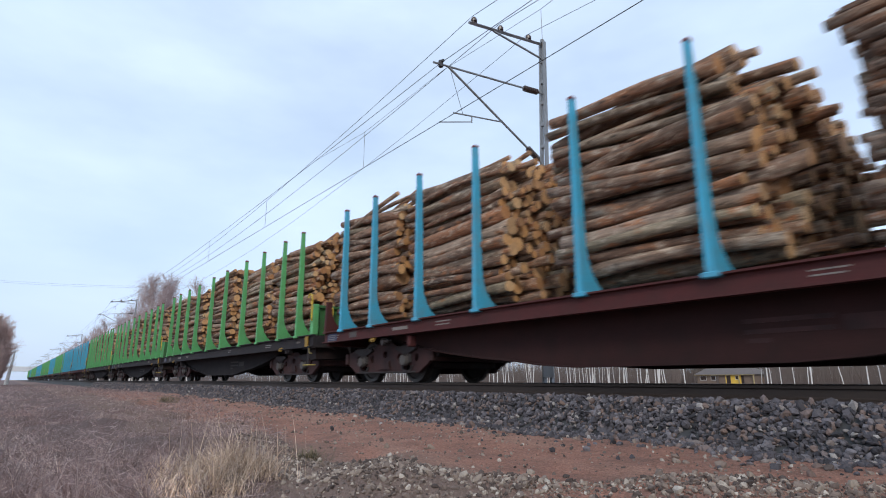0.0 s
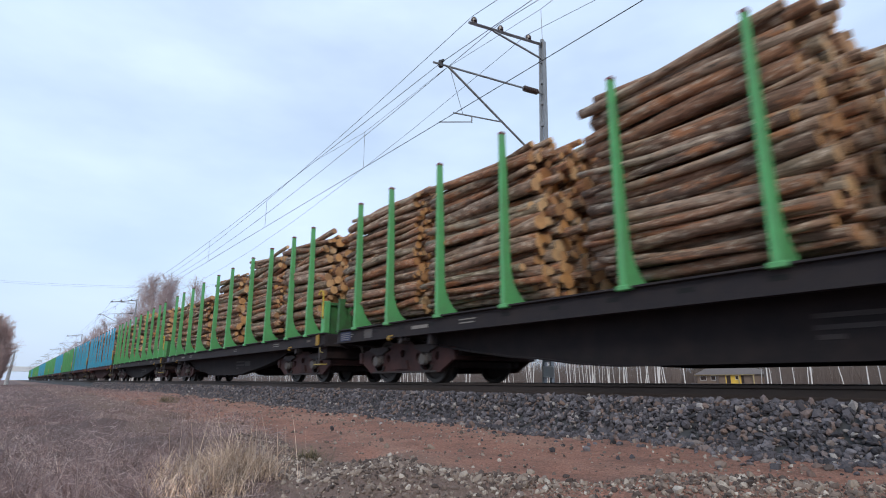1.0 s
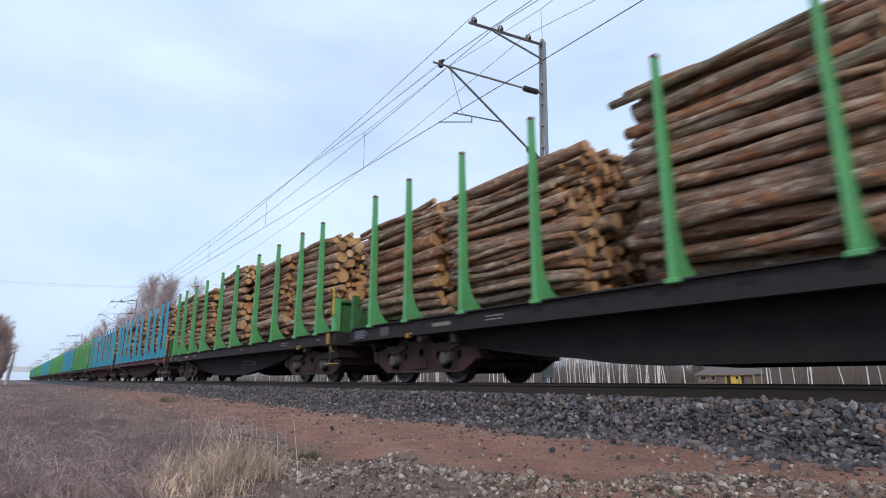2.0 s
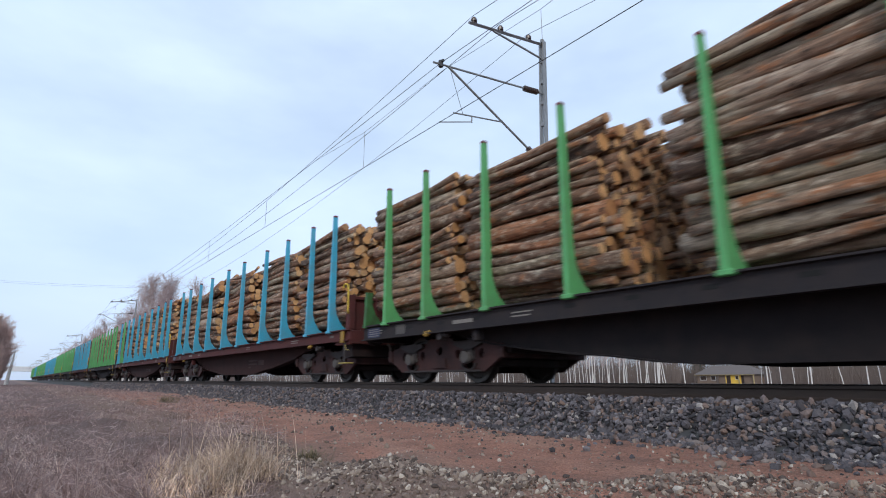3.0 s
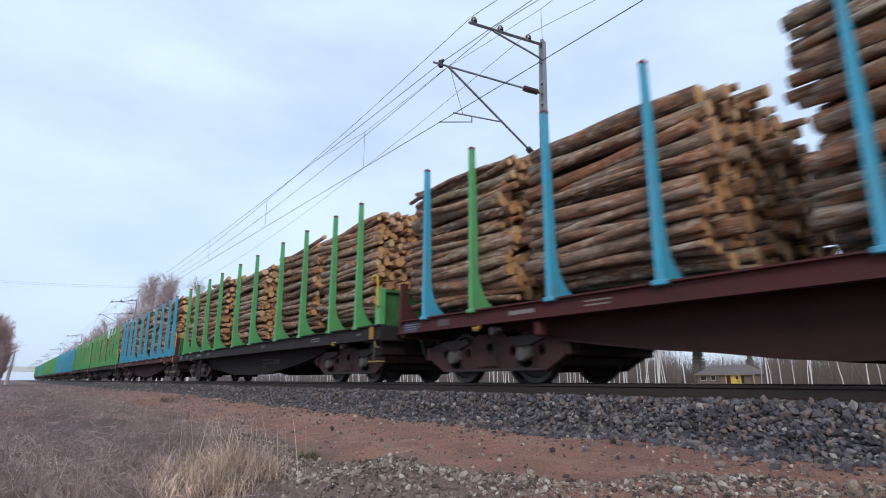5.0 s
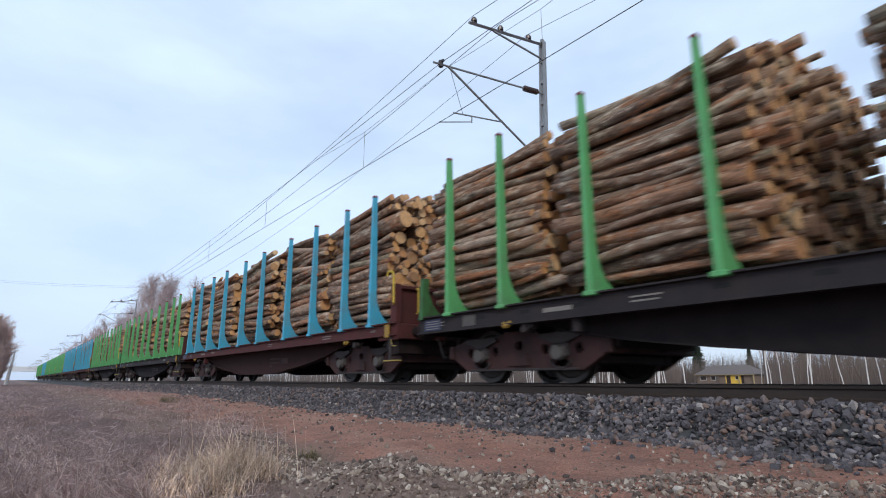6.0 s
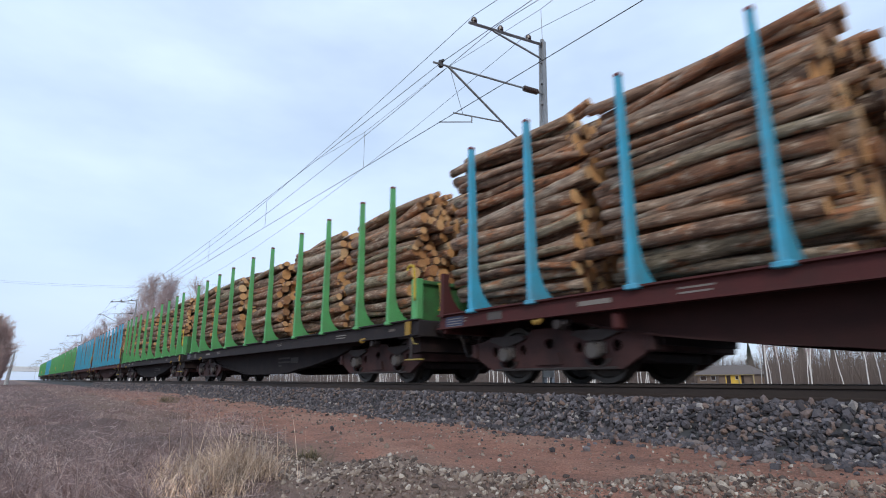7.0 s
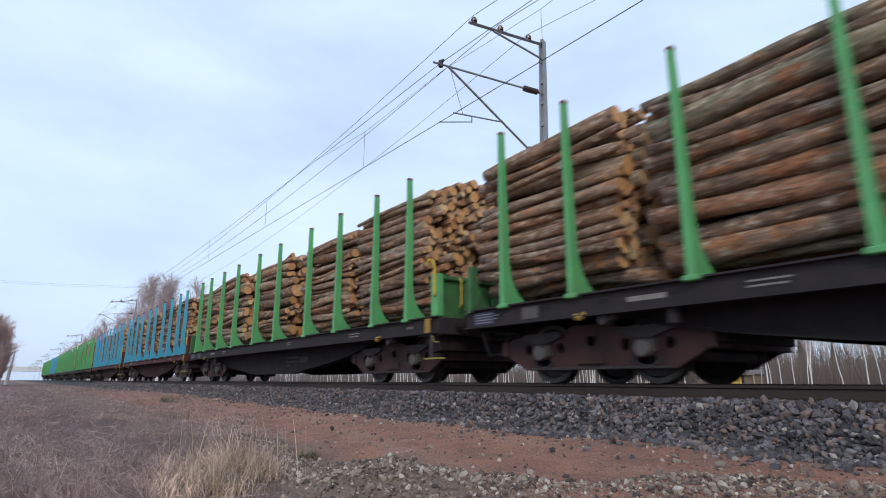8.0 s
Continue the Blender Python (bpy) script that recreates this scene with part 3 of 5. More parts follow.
    v, f = blades(rng, x, y, rng.uniform(0.3, 0.55, 48), np.full(48, 0.004), np.abs(rng.normal(0.08, 0.1, 48)), rng.uniform(0, 0.15, 48))
    tagged(new("tall_stalks", raw_mesh("tall_stalks", v, [f], [STRAW])), "tall thin dry stalks among the grass", "grass", kind="stuff")


def noise_field(x, y):
    return np.array([0.5 + 0.5 * noise.noise((a * 0.8, b * 0.8, 3.3)) + 0.25 * noise.noise((a * 2.7, b * 2.7, 7.7)) for a, b in zip(x, y)])


build_ground()
BED_OB = build_bed()
build_rail(-0.797)
build_rail(0.797)


# ---- overhead line ----
MAST_X, MAST_STEP, MAST_Y = -9.75, 67.0, 3.38


def build_mast():
    mast = group("catenary_mast", "grey galvanised lattice mast carrying the overhead line", "mast", "masts of the overhead line", pose(MAST_X - 0.25, MAST_Y, 0, 0, 1.9, 0))      # the mast leans a little along the line
    for s in (-1, 1):
        bm = bmesh.new()
        add_plate(bm, [(-0.034 + s * 0.13, -0.7), (0.034 + s * 0.13, -0.7), (s * 0.065 + 0.028, 9.68), (s * 0.065 - 0.028, 9.68)], -0.055, 0.055)
        part("chord", bm, STEEL, mast)
    for k in range(16):
        z = -0.1 + k * 0.655
        w = 0.13 - 0.065 * (z + 0.7) / 10
        bm = bmesh.new()
        add_box(bm, (-w + 0.02, -0.053, z - 0.05), (w - 0.02, 0.053, z + 0.05), 0.006)
        part("batten", bm, STEEL, mast)
    bm = bmesh.new()
    add_box(bm, (-0.35, -0.35, -1.1), (0.35, 0.35, -0.42), 0.03)
    part("footing", bm, WHITE, mast, "pale concrete footing")
    bm = bmesh.new()
    add_box(bm, (-0.06, -0.125, 0.12), (0.30, -0.10, 0.40), 0.004)
    part("plate", bm, WHITE, mast, "small white sign plate")
    # top arm with its brace and line insulators
    bm = bmesh.new()
    add_tube(bm, (0, 0.05, 9.62), (0, -2.78, 9.16), 0.052, n=4)
    part("top_arm", bm, STEEL, mast)
    bm = bmesh.new()
    add_tube(bm, (0, 0, 9.14), (0, -1.93, 9.26), 0.03, n=6)
    part("arm_brace", bm, STEEL, mast)
    for y, z in ((-2.62, 9.19), (-1.67, 9.34), (-0.58, 9.51)):
        bm = bmesh.new()
        add_box(bm, (-0.05, y - 0.07, z), (0.05, y + 0.07, z + 0.05), 0.01)
        add_tube(bm, (0, y, z + 0.05), (0, y, z + 0.12), 0.085, n=12)
        add_tube(bm, (0, y, z + 0.12), (0, y, z + 0.17), 0.055, n=8)
        part("line_insulator", bm, INSUL, mast)
    # cantilever: upper tube, strut, steady arm and their rod insulators
    canti = new("cantilever")
    canti.parent = mast
    for name, a, b, r, mt in (("top_tube", (0, -0.75, 7.97), (0, -3.9, 7.60), 0.027, STEEL), ("strut", (0, -0.62, 6.20), (0, -3.42, 7.64), 0.030, STEEL),
                              ("steady_tube", (0, -1.66, 6.70), (0, -3.25, 6.47), 0.02, STEEL), ("steady_arm", (0, -2.66, 6.40), (0, -3.67, 6.10), 0.014, STEEL),
                              ("stay", (0, -3.38, 7.62), (0, -2.95, 6.52), 0.006, WIRE), ("upper_bracket", (0, -0.02, 8.04), (0, -0.22, 8.02), 0.03, STEEL),
                              ("lower_bracket", (0, -0.02, 5.86), (0, -0.22, 5.98), 0.03, STEEL), ("drop_link", (0, -2.66, 6.56), (0, -2.66, 6.38), 0.018, STEEL)):
        bm = bmesh.new()
        add_tube(bm, a, b, r, n=8)
        part(name, bm, mt, canti)
    for name, a, b in (("upper_insulator", (0, -0.20, 8.03), (0, -0.80, 7.96)), ("lower_insulator", (0, -0.20, 5.97), (0, -0.68, 6.23))):
        bm = bmesh.new()
        a, b = Vector(a), Vector(b)
        add_tube(bm, a, b, 0.04, n=8)
        for k in range(7):
            c = a.lerp(b, 0.12 + 0.76 * k / 6)
            add_tube(bm, c, c + (b - a).normalized() * 0.03, 0.085, n=12)
        part(name, bm, INSUL, canti)
    bm = bmesh.new()
    add_tube(bm, (0, -3.67, 7.56), (0, -3.67, 7.72), 0.06, n=8)
    add_tube(bm, (-0.1, -3.67, 7.69), (0.1, -3.67, 7.69), 0.04, n=8)
    part("clamp", bm, WIRE, canti)
    return mast


def build_wires():
    """Each wire runs over all masts and sags between them; droppers and stitch wires join two of them."""
    def tag(ob, label):
        tagged(ob, label, "wire", "overhead wires", "structure")

    def wire(name, label, y, z, sag, r):
        bm = bmesh.new()
        pts = []
        for n in range(-2, 8):
            for k in range(12):
                t = k / 12
                pts.append((MAST_X - MAST_STEP * (n + t), y, z - sag * 4 * t * (1 - t)))
        add_path(bm, pts, r, 5)
        tag(part(name, bm, WIRE, None), label)

    wire("contact_wire", "dark copper contact wire over the track", -0.29, 6.09, 0.0, 0.009)
    wire("messenger_wire", "dark messenger wire above the contact wire", -0.29, 7.66, 0.56, 0.008)
    wire("feeder_wire", "dark feeder wire on the mast arms", 0.76, 9.44, 1.72, 0.008)
    wire("feeder_wire", "dark feeder wire on the mast arms", 1.71, 9.60, 1.5, 0.009)
    wire("return_wire", "thin return wire on the mast arms", 2.80, 9.72, 2.3, 0.007)
    sag = lambda t: 7.66 - 0.56 * 4 * t * (1 - t)
    for n in range(-1, 6):
        mx = MAST_X - MAST_STEP * n
        bm = bmesh.new()
        add_path(bm, [(mx - 7.2, -0.29, sag(7.2 / MAST_STEP)), (mx - 3.75, -0.29, 7.22), (mx, -0.2, 7.5), (mx + 3.3, -0.29, 7.22), (mx + 7.2, -0.29, sag(7.2 / MAST_STEP))], 0.006, 4)
        tag(part("stitch_wire", bm, WIRE, None), "thin stitch wire below the messenger wire")
        for x, z in ((-3.75, 7.22), (3.3, 7.22), (-11.85, sag(0.18)), (-20.2, sag(0.306)), (-29, sag(0.44)), (-37, sag(0.56)), (-46, sag(0.695)), (-54, sag(0.82))):
            bm = bmesh.new()
            add_tube(bm, (mx + x, -0.29, 6.09), (mx + x, -0.29, z), 0.006, n=4)
            tag(part("dropper", bm, WIRE, None), "thin dropper between messenger and contact wire")


MAST = build_mast()
for n in (-1, 1, 2, 3, 4, 5, 6):
    copy_thing(MAST, pose(MAST_X - MAST_STEP * n, MAST_Y, 0))
build_wires()


# ---- wagons ----
STAKES = [0.03, -1.33, -3.15, -4.94, -7.23, -9.08, -11.32, -13.10, -14.88, -16.28]
NOSE, TAIL = 1.08, -17.24         # headstocks, from the leading stake
DECK = 1.22
MID = -8.14
RADIUS = 0.46


def wheel_mesh():
    """Half a wheelset is one wheel: tread, flange, dished disc and hub, turned about y."""
    ring = [(0.0, -0.085), (0.09, -0.085), (0.10, -0.06), (0.36, -0.045), (0.385, -0.068), (0.455, -0.068), (0.462, 0.03), (0.49, 0.045), (0.49, 0.068), (0.40, 0.068), (0.36, 0.01), (0.12, 0.02), (0.0, 0.02)]
    n = 28
    v = [(r * math.cos(2 * math.pi * k / n), y, r * math.sin(2 * math.pi * k / n)) for k in range(n) for r, y in ring]
    m = len(ring)
    f = np.array([(k * m + i, k * m + i + 1, ((k + 1) % n) * m + i + 1, ((k + 1) % n) * m + i) for k in range(n) for i in range(m - 1)])
    rim = [1 if i % (m - 1) in (4,) else 0 for i in range(len(f))]
    return raw_mesh("wheel", v, [f], [WHEEL, RIM], rim, smooth=False)


WHEEL_MESH = wheel_mesh()


def build_stake(wagon, x, side, material, top=4.18, name="stake"):
    """A tapered post whose root sweeps inwards in a curve."""
    outer = [(-1.54, DECK - 0.05), (-1.515, top)]
    curve = [(-1.415 if top > 3 else -1.36, top)] + ([(-1.39, 2.9)] if top > 3 else []) + \
            [(-1.385 + 0.53 * (1 - math.cos(a)), 1.24 + (0.70 if top > 3 else 0.6) * (1 - math.sin(a))) for a in (0.0, 0.3, 0.6, 0.9, 1.2, 1.5)] + [(-0.8, DECK - 0.02)]
    outline = outer + curve
    bm = bmesh.new()
    half = lambda z: 0.051 - 0.016 * (z - DECK) / 2.9
    lo = [bm.verts.new((x - half(z), y * side * -1, z)) for y, z in outline]
    hi = [bm.verts.new((x + half(z), y * side * -1, z)) for y, z in outline]
    n = len(outline)
    bm.faces.new(lo)
    bm.faces.new(hi[::-1])
    for i in range(n):
        bm.faces.new((lo[i], hi[i], hi[(i + 1) % n], lo[(i + 1) % n]))
    bmesh.ops.recalc_face_normals(bm, faces=bm.faces)
    bmesh.ops.triangulate(bm, faces=[f for f in bm.faces if len(f.verts) > 4])
    stake = part(name, bm, material, wagon)
    if top < 3:
        return stake
    bm = bmesh.new()
    add_box(bm, (x - 0.044, side * 1.41, 4.18), (x + 0.044, side * 1.52, 4.23), 0.01)
    part("cap", bm, REDCAP, stake, "dull red painted tip")
    bm = bmesh.new()
    add_box(bm, (x - 0.105, side * 1.44, DECK - 0.05), (x + 0.105, side * 1.56, DECK + 0.02), 0.012)
    part("foot", bm, material, stake)
    return stake


def build_bogie(wagon, cx, frame_mat):
    bogie = new("bogie")
    bogie.parent = wagon
    bogie.matrix_basis = pose(cx, 0, 0)
    for side in (-1, 1):
        # cast side frame: a full plate with round openings, raked up at both ends
        bm = bmesh.new()
        add_pierced(bm, [(-1.75, 0.45), (-1.75, 0.66), (-1.36, 0.74), (-0.46, 0.76), (-0.34, 0.84), (0.34, 0.84), (0.46, 0.76), (1.36, 0.74), (1.75, 0.66), (1.75, 0.45), (1.30, 0.20), (-1.30, 0.20)],
                    [(ax + dx, z, rx, rz) for ax in (-0.9, 0.9) for dx, z, rx, rz in ((0.0, 0.31, 0.15, 0.065), (-0.33, 0.52, 0.075, 0.09), (0.33, 0.52, 0.075, 0.09))] + [(0, 0.60, 0.10, 0.08)], side * 0.98, side * 1.06)
        part("side_frame", bm, frame_mat, bogie)
        bm = bmesh.new()
        add_box(bm, (-1.22, side * 1.055, 0.195), (1.22, side * 1.085, 0.235), 0.01)
        part("tie_bar", bm, AXLE_GREY, bogie)
        bm = bmesh.new()
        add_plate(bm, [(-0.26, 0.28), (0.26, 0.28), (0.20, 0.46), (-0.20, 0.46)], side * 1.062, side * 1.10)
        part("friction_box", bm, frame_mat, bogie)
        for ax in (-0.9, 0.9):
            bm = bmesh.new()
            add_box(bm, (ax - 0.15, side * 1.0, 0.39), (ax + 0.15, side * 1.13, 0.60), 0.03)
            count = len(bm.faces)
            add_tube(bm, (ax, side * 1.12, 0.46), (ax, side * 1.20, 0.46), 0.125, 0.105, 16)
            bm.faces.ensure_lookup_table()
            for f in bm.faces[count:]:
                f.material_index = 1
            part("axle_box", bm, (AXLE_GREY, AXLE_PLATE), bogie, "grey axle box with a paler round cap")
            bm = bmesh.new()
            ring = [[bm.verts.new((ax + 0.21 * math.cos(a) * q, side * y, 0.35 + 0.13 * math.sin(a) * q)) for a in [math.pi * (1 + n / 10) for n in range(11)]] for y, q in ((1.06, 1.0), (1.09, 1.0), (1.09, 0.82), (1.06, 0.82))]
            for c, d in zip(ring, ring[1:] + ring[:1]):
                for n in range(10):
                    bm.faces.new((c[n], d[n], d[n + 1], c[n + 1]))
            for n in (0, 10):
                bm.faces.new([c[n] for c in ring])
            bmesh.ops.recalc_face_normals(bm, faces=bm.faces)
            part("spring_carrier", bm, AXLE_GREY, bogie)
            bm = bmesh.new()
            add_plate(bm, [(ax - 0.42, 0.70), (ax - 0.36, 0.76), (ax + 0.36, 0.76), (ax + 0.42, 0.70), (ax + 0.12, 0.60), (ax - 0.12, 0.60)], side * 1.062, side * 1.12)
            part("wing_plate", bm, AXLE_GREY, bogie)
            for dx in (-0.27, 0.27):
                bm = bmesh.new()
                add_coil(bm, ax + dx, side * 0.92, 0.33, 0.66, 0.055, 0.016, 4, 20, 4)
                part("spring", bm, DARK, bogie)
        for bx in (-1.5, -0.3, 0.3, 1.5):
            bm = bmesh.new()
            add_box(bm, (bx - 0.05, side * 0.70, 0.30), (bx + 0.05, side * 0.86, 0.62), 0.02)
            part("brake_block", bm, DARK, bogie)
    for bx in (-1.75, 1.75):
        bm = bmesh.new()
        add_box(bm, (bx - 0.07, -1.10, 0.42), (bx + 0.07, 1.10, 0.67), 0.02)
        part("end_beam", bm, frame_mat, bogie)
    bm = bmesh.new()
    add_box(bm, (-0.26, -0.90, 0.46), (0.26, 0.90, 0.76), 0.03)
    part("bolster", bm, DARK, bogie)
    for bx in (-1.44, 1.44):
        bm = bmesh.new()
        add_box(bm, (bx - 0.07, -0.88, 0.28), (bx + 0.07, 0.88, 0.42), 0.02)
        part("brake_beam", bm, DARK, bogie)
    wheelsets = []
    for ax in (-0.9, 0.9):
        bm = bmesh.new()
        add_tube(bm, (0, -1.15, 0), (0, 1.15, 0), 0.08, n=12)
        axle = part("wheelset", bm, (WHEEL, RIM), bogie, "steel axle with its pair of wheels")
        axle.matrix_basis = pose(ax, 0, RADIUS)
        for side in (-1, 1):
            bm = bmesh.new()
            bm.from_mesh(WHEEL_MESH)
            bmesh.ops.transform(bm, verts=bm.verts, matrix=Matrix.Translation((0, side * 0.797, 0)) @ Matrix.Diagonal((1, -side if side > 0 else 1, 1, 1)))
            bmesh.ops.recalc_face_normals(bm, faces=bm.faces)
            # wheels are turned with the axle in one mesh part
            tmp = bpy.data.meshes.new("wheels")
            bm.to_mesh(tmp)
            bm.free()
            both = bmesh.new()
            both.from_mesh(axle.data)
            both.from_mesh(tmp)
            both.to_mesh(axle.data)
            both.free()
            bpy.data.meshes.remove(tmp)
        wheelsets.append(axle)
    return bogie


def build_wagon(colour):
    green = colour == "g"
    post, steel, girder_paint, end_paint = (GREEN, BLACK, GIRDER_BLACK, GREEN_WORN) if green else (BLUE, MAROON, GIRDER_RED, MAROON)
    wagon = group("timber_wagon", "black flat timber wagon with green stakes" if green else "red-brown flat timber wagon with blue stakes", "rail wagon", "wagons of the timber train")
    for side in (-1, 1):
        # side sill: one channel with flanges
        bm = bmesh.new()
        low = -0.32 if green else -0.27
        ring = [(1.40, 0.0), (1.53, 0.0), (1.53, -0.025), (1.46, -0.035), (1.46, low + 0.035), (1.53, low + 0.025), (1.53, low), (1.40, low)]
        ends = [[bm.verts.new((x, side * y, DECK + z)) for y, z in ring] for x in (TAIL, NOSE)]
        for e in ends:
            bm.faces.new(e)
        for i in range(8):
            bm.faces.new((ends[0][i], ends[1][i], ends[1][(i + 1) % 8], ends[0][(i + 1) % 8]))
        bmesh.ops.recalc_face_normals(bm, faces=bm.faces)
        part("side_sill", bm, steel, wagon)
        mark_z = DECK - (0.16 if green else 0.135)
        # deeper corner plate and the painted square on it
        bm = bmesh.new()
        add_box(bm, (0.34, side * 1.40, DECK - 0.36), (NOSE - 0.005, side * 1.468, DECK - 0.04), 0.012)
        part("corner_plate", bm, steel, wagon)
        bm = bmesh.new()
        add_box(bm, (0.70, side * 1.50, DECK - 0.31), (0.86, side * 1.537, DECK - 0.04), 0.006)
        part("painted_square", bm, YELLOW_DULL, wagon, "worn yellow painted square")
        # slots in the sill: thin black patches on the web, their inner dark as colour
        if green:
            x = TAIL + 0.8
            while x < NOSE - 0.4:
                bm = bmesh.new()
                add_box(bm, (x - 0.10, side * 1.459, DECK - 0.17), (x + 0.10, side * 1.4625, DECK - 0.11), 0)
                part("slot", bm, SLOT_SHADE, wagon)
                x += 1.02
        # fish-bellied girder below
        bm = bmesh.new()
        half = [(6.5, 0.92), (6.0, 0.84), (5.3, 0.68), (4.4, 0.55), (3.5, 0.44), (2.8, 0.38), (2.1, 0.29), (1.5, 0.25)]
        low = [(MID + d, z) for d, z in half] + [(MID - d, z) for d, z in half[::-1]]
        add_plate(bm, [(MID + 6.5, DECK - 0.10)] + low + [(MID - 6.5, DECK - 0.10)], side * 1.0, side * 1.06)
        part("belly_girder", bm, girder_paint, wagon)
        bm = bmesh.new()
        ring = [[bm.verts.new((x, side * y, z + dz)) for y, dz in ((0.92, -0.02), (1.16, -0.02), (1.16, 0.005), (0.92, 0.005))] for x, z in low[1:-1]]
        for c, d in zip(ring, ring[1:]):
            for i in range(4):
                bm.faces.new((c[i], d[i], d[(i + 1) % 4], c[(i + 1) % 4]))
        bm.faces.new(ring[0])
        bm.faces.new(ring[-1])
        bmesh.ops.recalc_face_normals(bm, faces=bm.faces)
        part("girder_flange", bm, girder_paint, wagon)
        for x in STAKES:
            build_stake(wagon, x, side, post)
        build_stake(wagon, -17.1, side, end_paint, 1.98, "end_post")
        for x, w, h, z in ((-2.2, 0.5, 0.06, mark_z), (-6.1, 0.35, 0.05, mark_z), (-12.3, 0.45, 0.06, mark_z), (-16.6, 0.3, 0.05, mark_z)):
            bm = bmesh.new()
            add_box(bm, (x - w / 2, side * 1.46, z + 0.018), (x + w / 2, side * 1.464, z + h / 2 + 0.01), 0)
            add_box(bm, (x - w / 2, side * 1.46, z - h / 2 - 0.01), (x + w / 2 - 0.04, side * 1.464, z - 0.018), 0)
            part("marking", bm, MARK_WHITE, wagon, "worn pale lettering as plain bars")
        for x, w, h, mt, name in ((-13.75, 0.55, 0.065, MARK_WHITE, "marking"), (-16.9, 0.14, 0.05, MARK_WHITE, "marking"), (-15.75, 0.34, 0.19 if green else 0.13, AXLE_PLATE, "instruction_plate"), (0.1, 0.22, 0.05, MARK, "marking")):
            bm = bmesh.new()
            add_box(bm, (x - w / 2, side * 1.46, mark_z - h / 2), (x + w / 2, side * 1.4655, mark_z + h / 2), 0)
            part(name, bm, mt, wagon, "pale painted plate" if name != "marking" else "white lettering as plain bars")
        for x, w, h, z in ((-5.9, 0.55, 0.16, 0.62), (-6.7, 0.9, 0.05, 0.70), (-6.7, 0.9, 0.05, 0.58), (-7.0, 0.25, 0.05, 0.48)):
            bm = bmesh.new()
            add_box(bm, (x - w / 2, side * 1.06, z - h / 2), (x + w / 2, side * 1.064, z + h / 2), 0)
            part("marking", bm, AXLE_GREY if green else RUSTY, wagon, "faded lettering as plain bars")
        # step, its hanger and the grab rails by the end bulkhead
        bm = bmesh.new()
        add_box(bm, (0.76, side * 1.42, 0.42), (1.20, side * 1.58, 0.45), 0.006)
        part("step", bm, STEP, wagon, "yellow step board")
        bm = bmesh.new()
        add_box(bm, (0.80, side * 1.47, 0.44), (0.89, side * 1.49, DECK - 0.28), 0.006)
        part("step_hanger", bm, AXLE_GREY, wagon)
        bm = bmesh.new()
        add_path(bm, [(0.90, side * 1.5, 0.86), (0.96, side * 1.5, 0.74), (1.10, side * 1.5, 0.73)], 0.011, 6)
        part("step_rail", bm, STEP, wagon, "yellow coupling rail")
        bm = bmesh.new()
        add_path(bm, [(0.72, side * 1.50, DECK + 1.00), (0.72, side * 1.50, DECK + 1.06), (0.80, side * 1.50, DECK + 1.10), (0.92, side * 1.50, DECK + 1.07), (0.97, side * 1.50, DECK + 0.95), (0.98, side * 1.50, DECK + 0.42), (0.94, side * 1.47, DECK + 0.38)], 0.024, 8)
        part("grab_rail", bm, YELLOW, wagon, "yellow grab rail")
        bm = bmesh.new()
        add_path(bm, [(1.05, side * 0.95, DECK + 0.75), (1.10, side * 0.95, DECK + 0.7), (1.10, side * 0.95, DECK + 0.25), (1.05, side * 0.95, DECK + 0.2)], 0.018, 6)
        part("grab_rail", bm, YELLOW, wagon, "yellow grab rail")
        bm = bmesh.new()
        add_box(bm, (0.80, side * 1.30, DECK), (1.0, side * 1.46, DECK + 0.82), 0.015)
        part("bulkhead_post", bm, GREEN if green else MAROON, wagon)
        for ex, dx in ((NOSE, 1), (TAIL, -1)):
            bm = bmesh.new()
            add_tube(bm, (ex, side * 0.98, 1.04), (ex + dx * 0.30, side * 0.98, 1.04), 0.11, n=14)
            add_tube(bm, (ex + dx * 0.20, side * 0.98, 1.04), (ex + dx * 0.36, side * 0.98, 1.04), 0.085, n=14)
            add_tube(bm, (ex + dx * 0.35, side * 0.98, 1.04), (ex + dx * 0.38, side * 0.98, 1.04), 0.22, n=18)
            part("buffer", bm, DARK, wagon)
        for hx in (-1.15, -14.85):
            bm = bmesh.new()
            add_path(bm, [(hx - 0.02, side * 1.46, 0.93), (hx + 0.02, side * 1.50, 0.89), (hx + 0.11, side * 1.50, 0.89), (hx + 0.15, side * 1.47, 0.95)], 0.040, 8)
            part("release_handle", bm, YELLOW_DULL, wagon, "yellow brake release handle")
            bm = bmesh.new()
            add_tube(bm, (hx + 0.42, side * 1.30, 0.84), (hx + 0.42, side * 1.47, 0.84), 0.085, 0.07, 12)
            add_box(bm, (hx + 0.32, side * 1.30, 0.82), (hx + 0.58, side * 1.44, 0.90), 0.02)
            part("brake_valve", bm, AXLE_GREY, wagon, "grey cast brake valve")
        bm = bmesh.new()
        add_box(bm, (-13.5, side * 1.30, 0.70), (-13.38, side * 1.46, 0.92), 0.02)
        part("bracket", bm, steel, wagon)
    bm = bmesh.new()
    add_box(bm, (TAIL + 0.02, -1.40, DECK - 0.10), (NOSE - 0.02, 1.40, DECK - 0.03), 0.01)
    part("deck", bm, DARK, wagon)
    for x in STAKES:
        bm = bmesh.new()
        add_box(bm, (x - 0.09, -1.0, DECK - 0.03), (x + 0.09, 1.0, DECK + 0.10), 0.015)
        part("cross_bearer", bm, post, wagon)
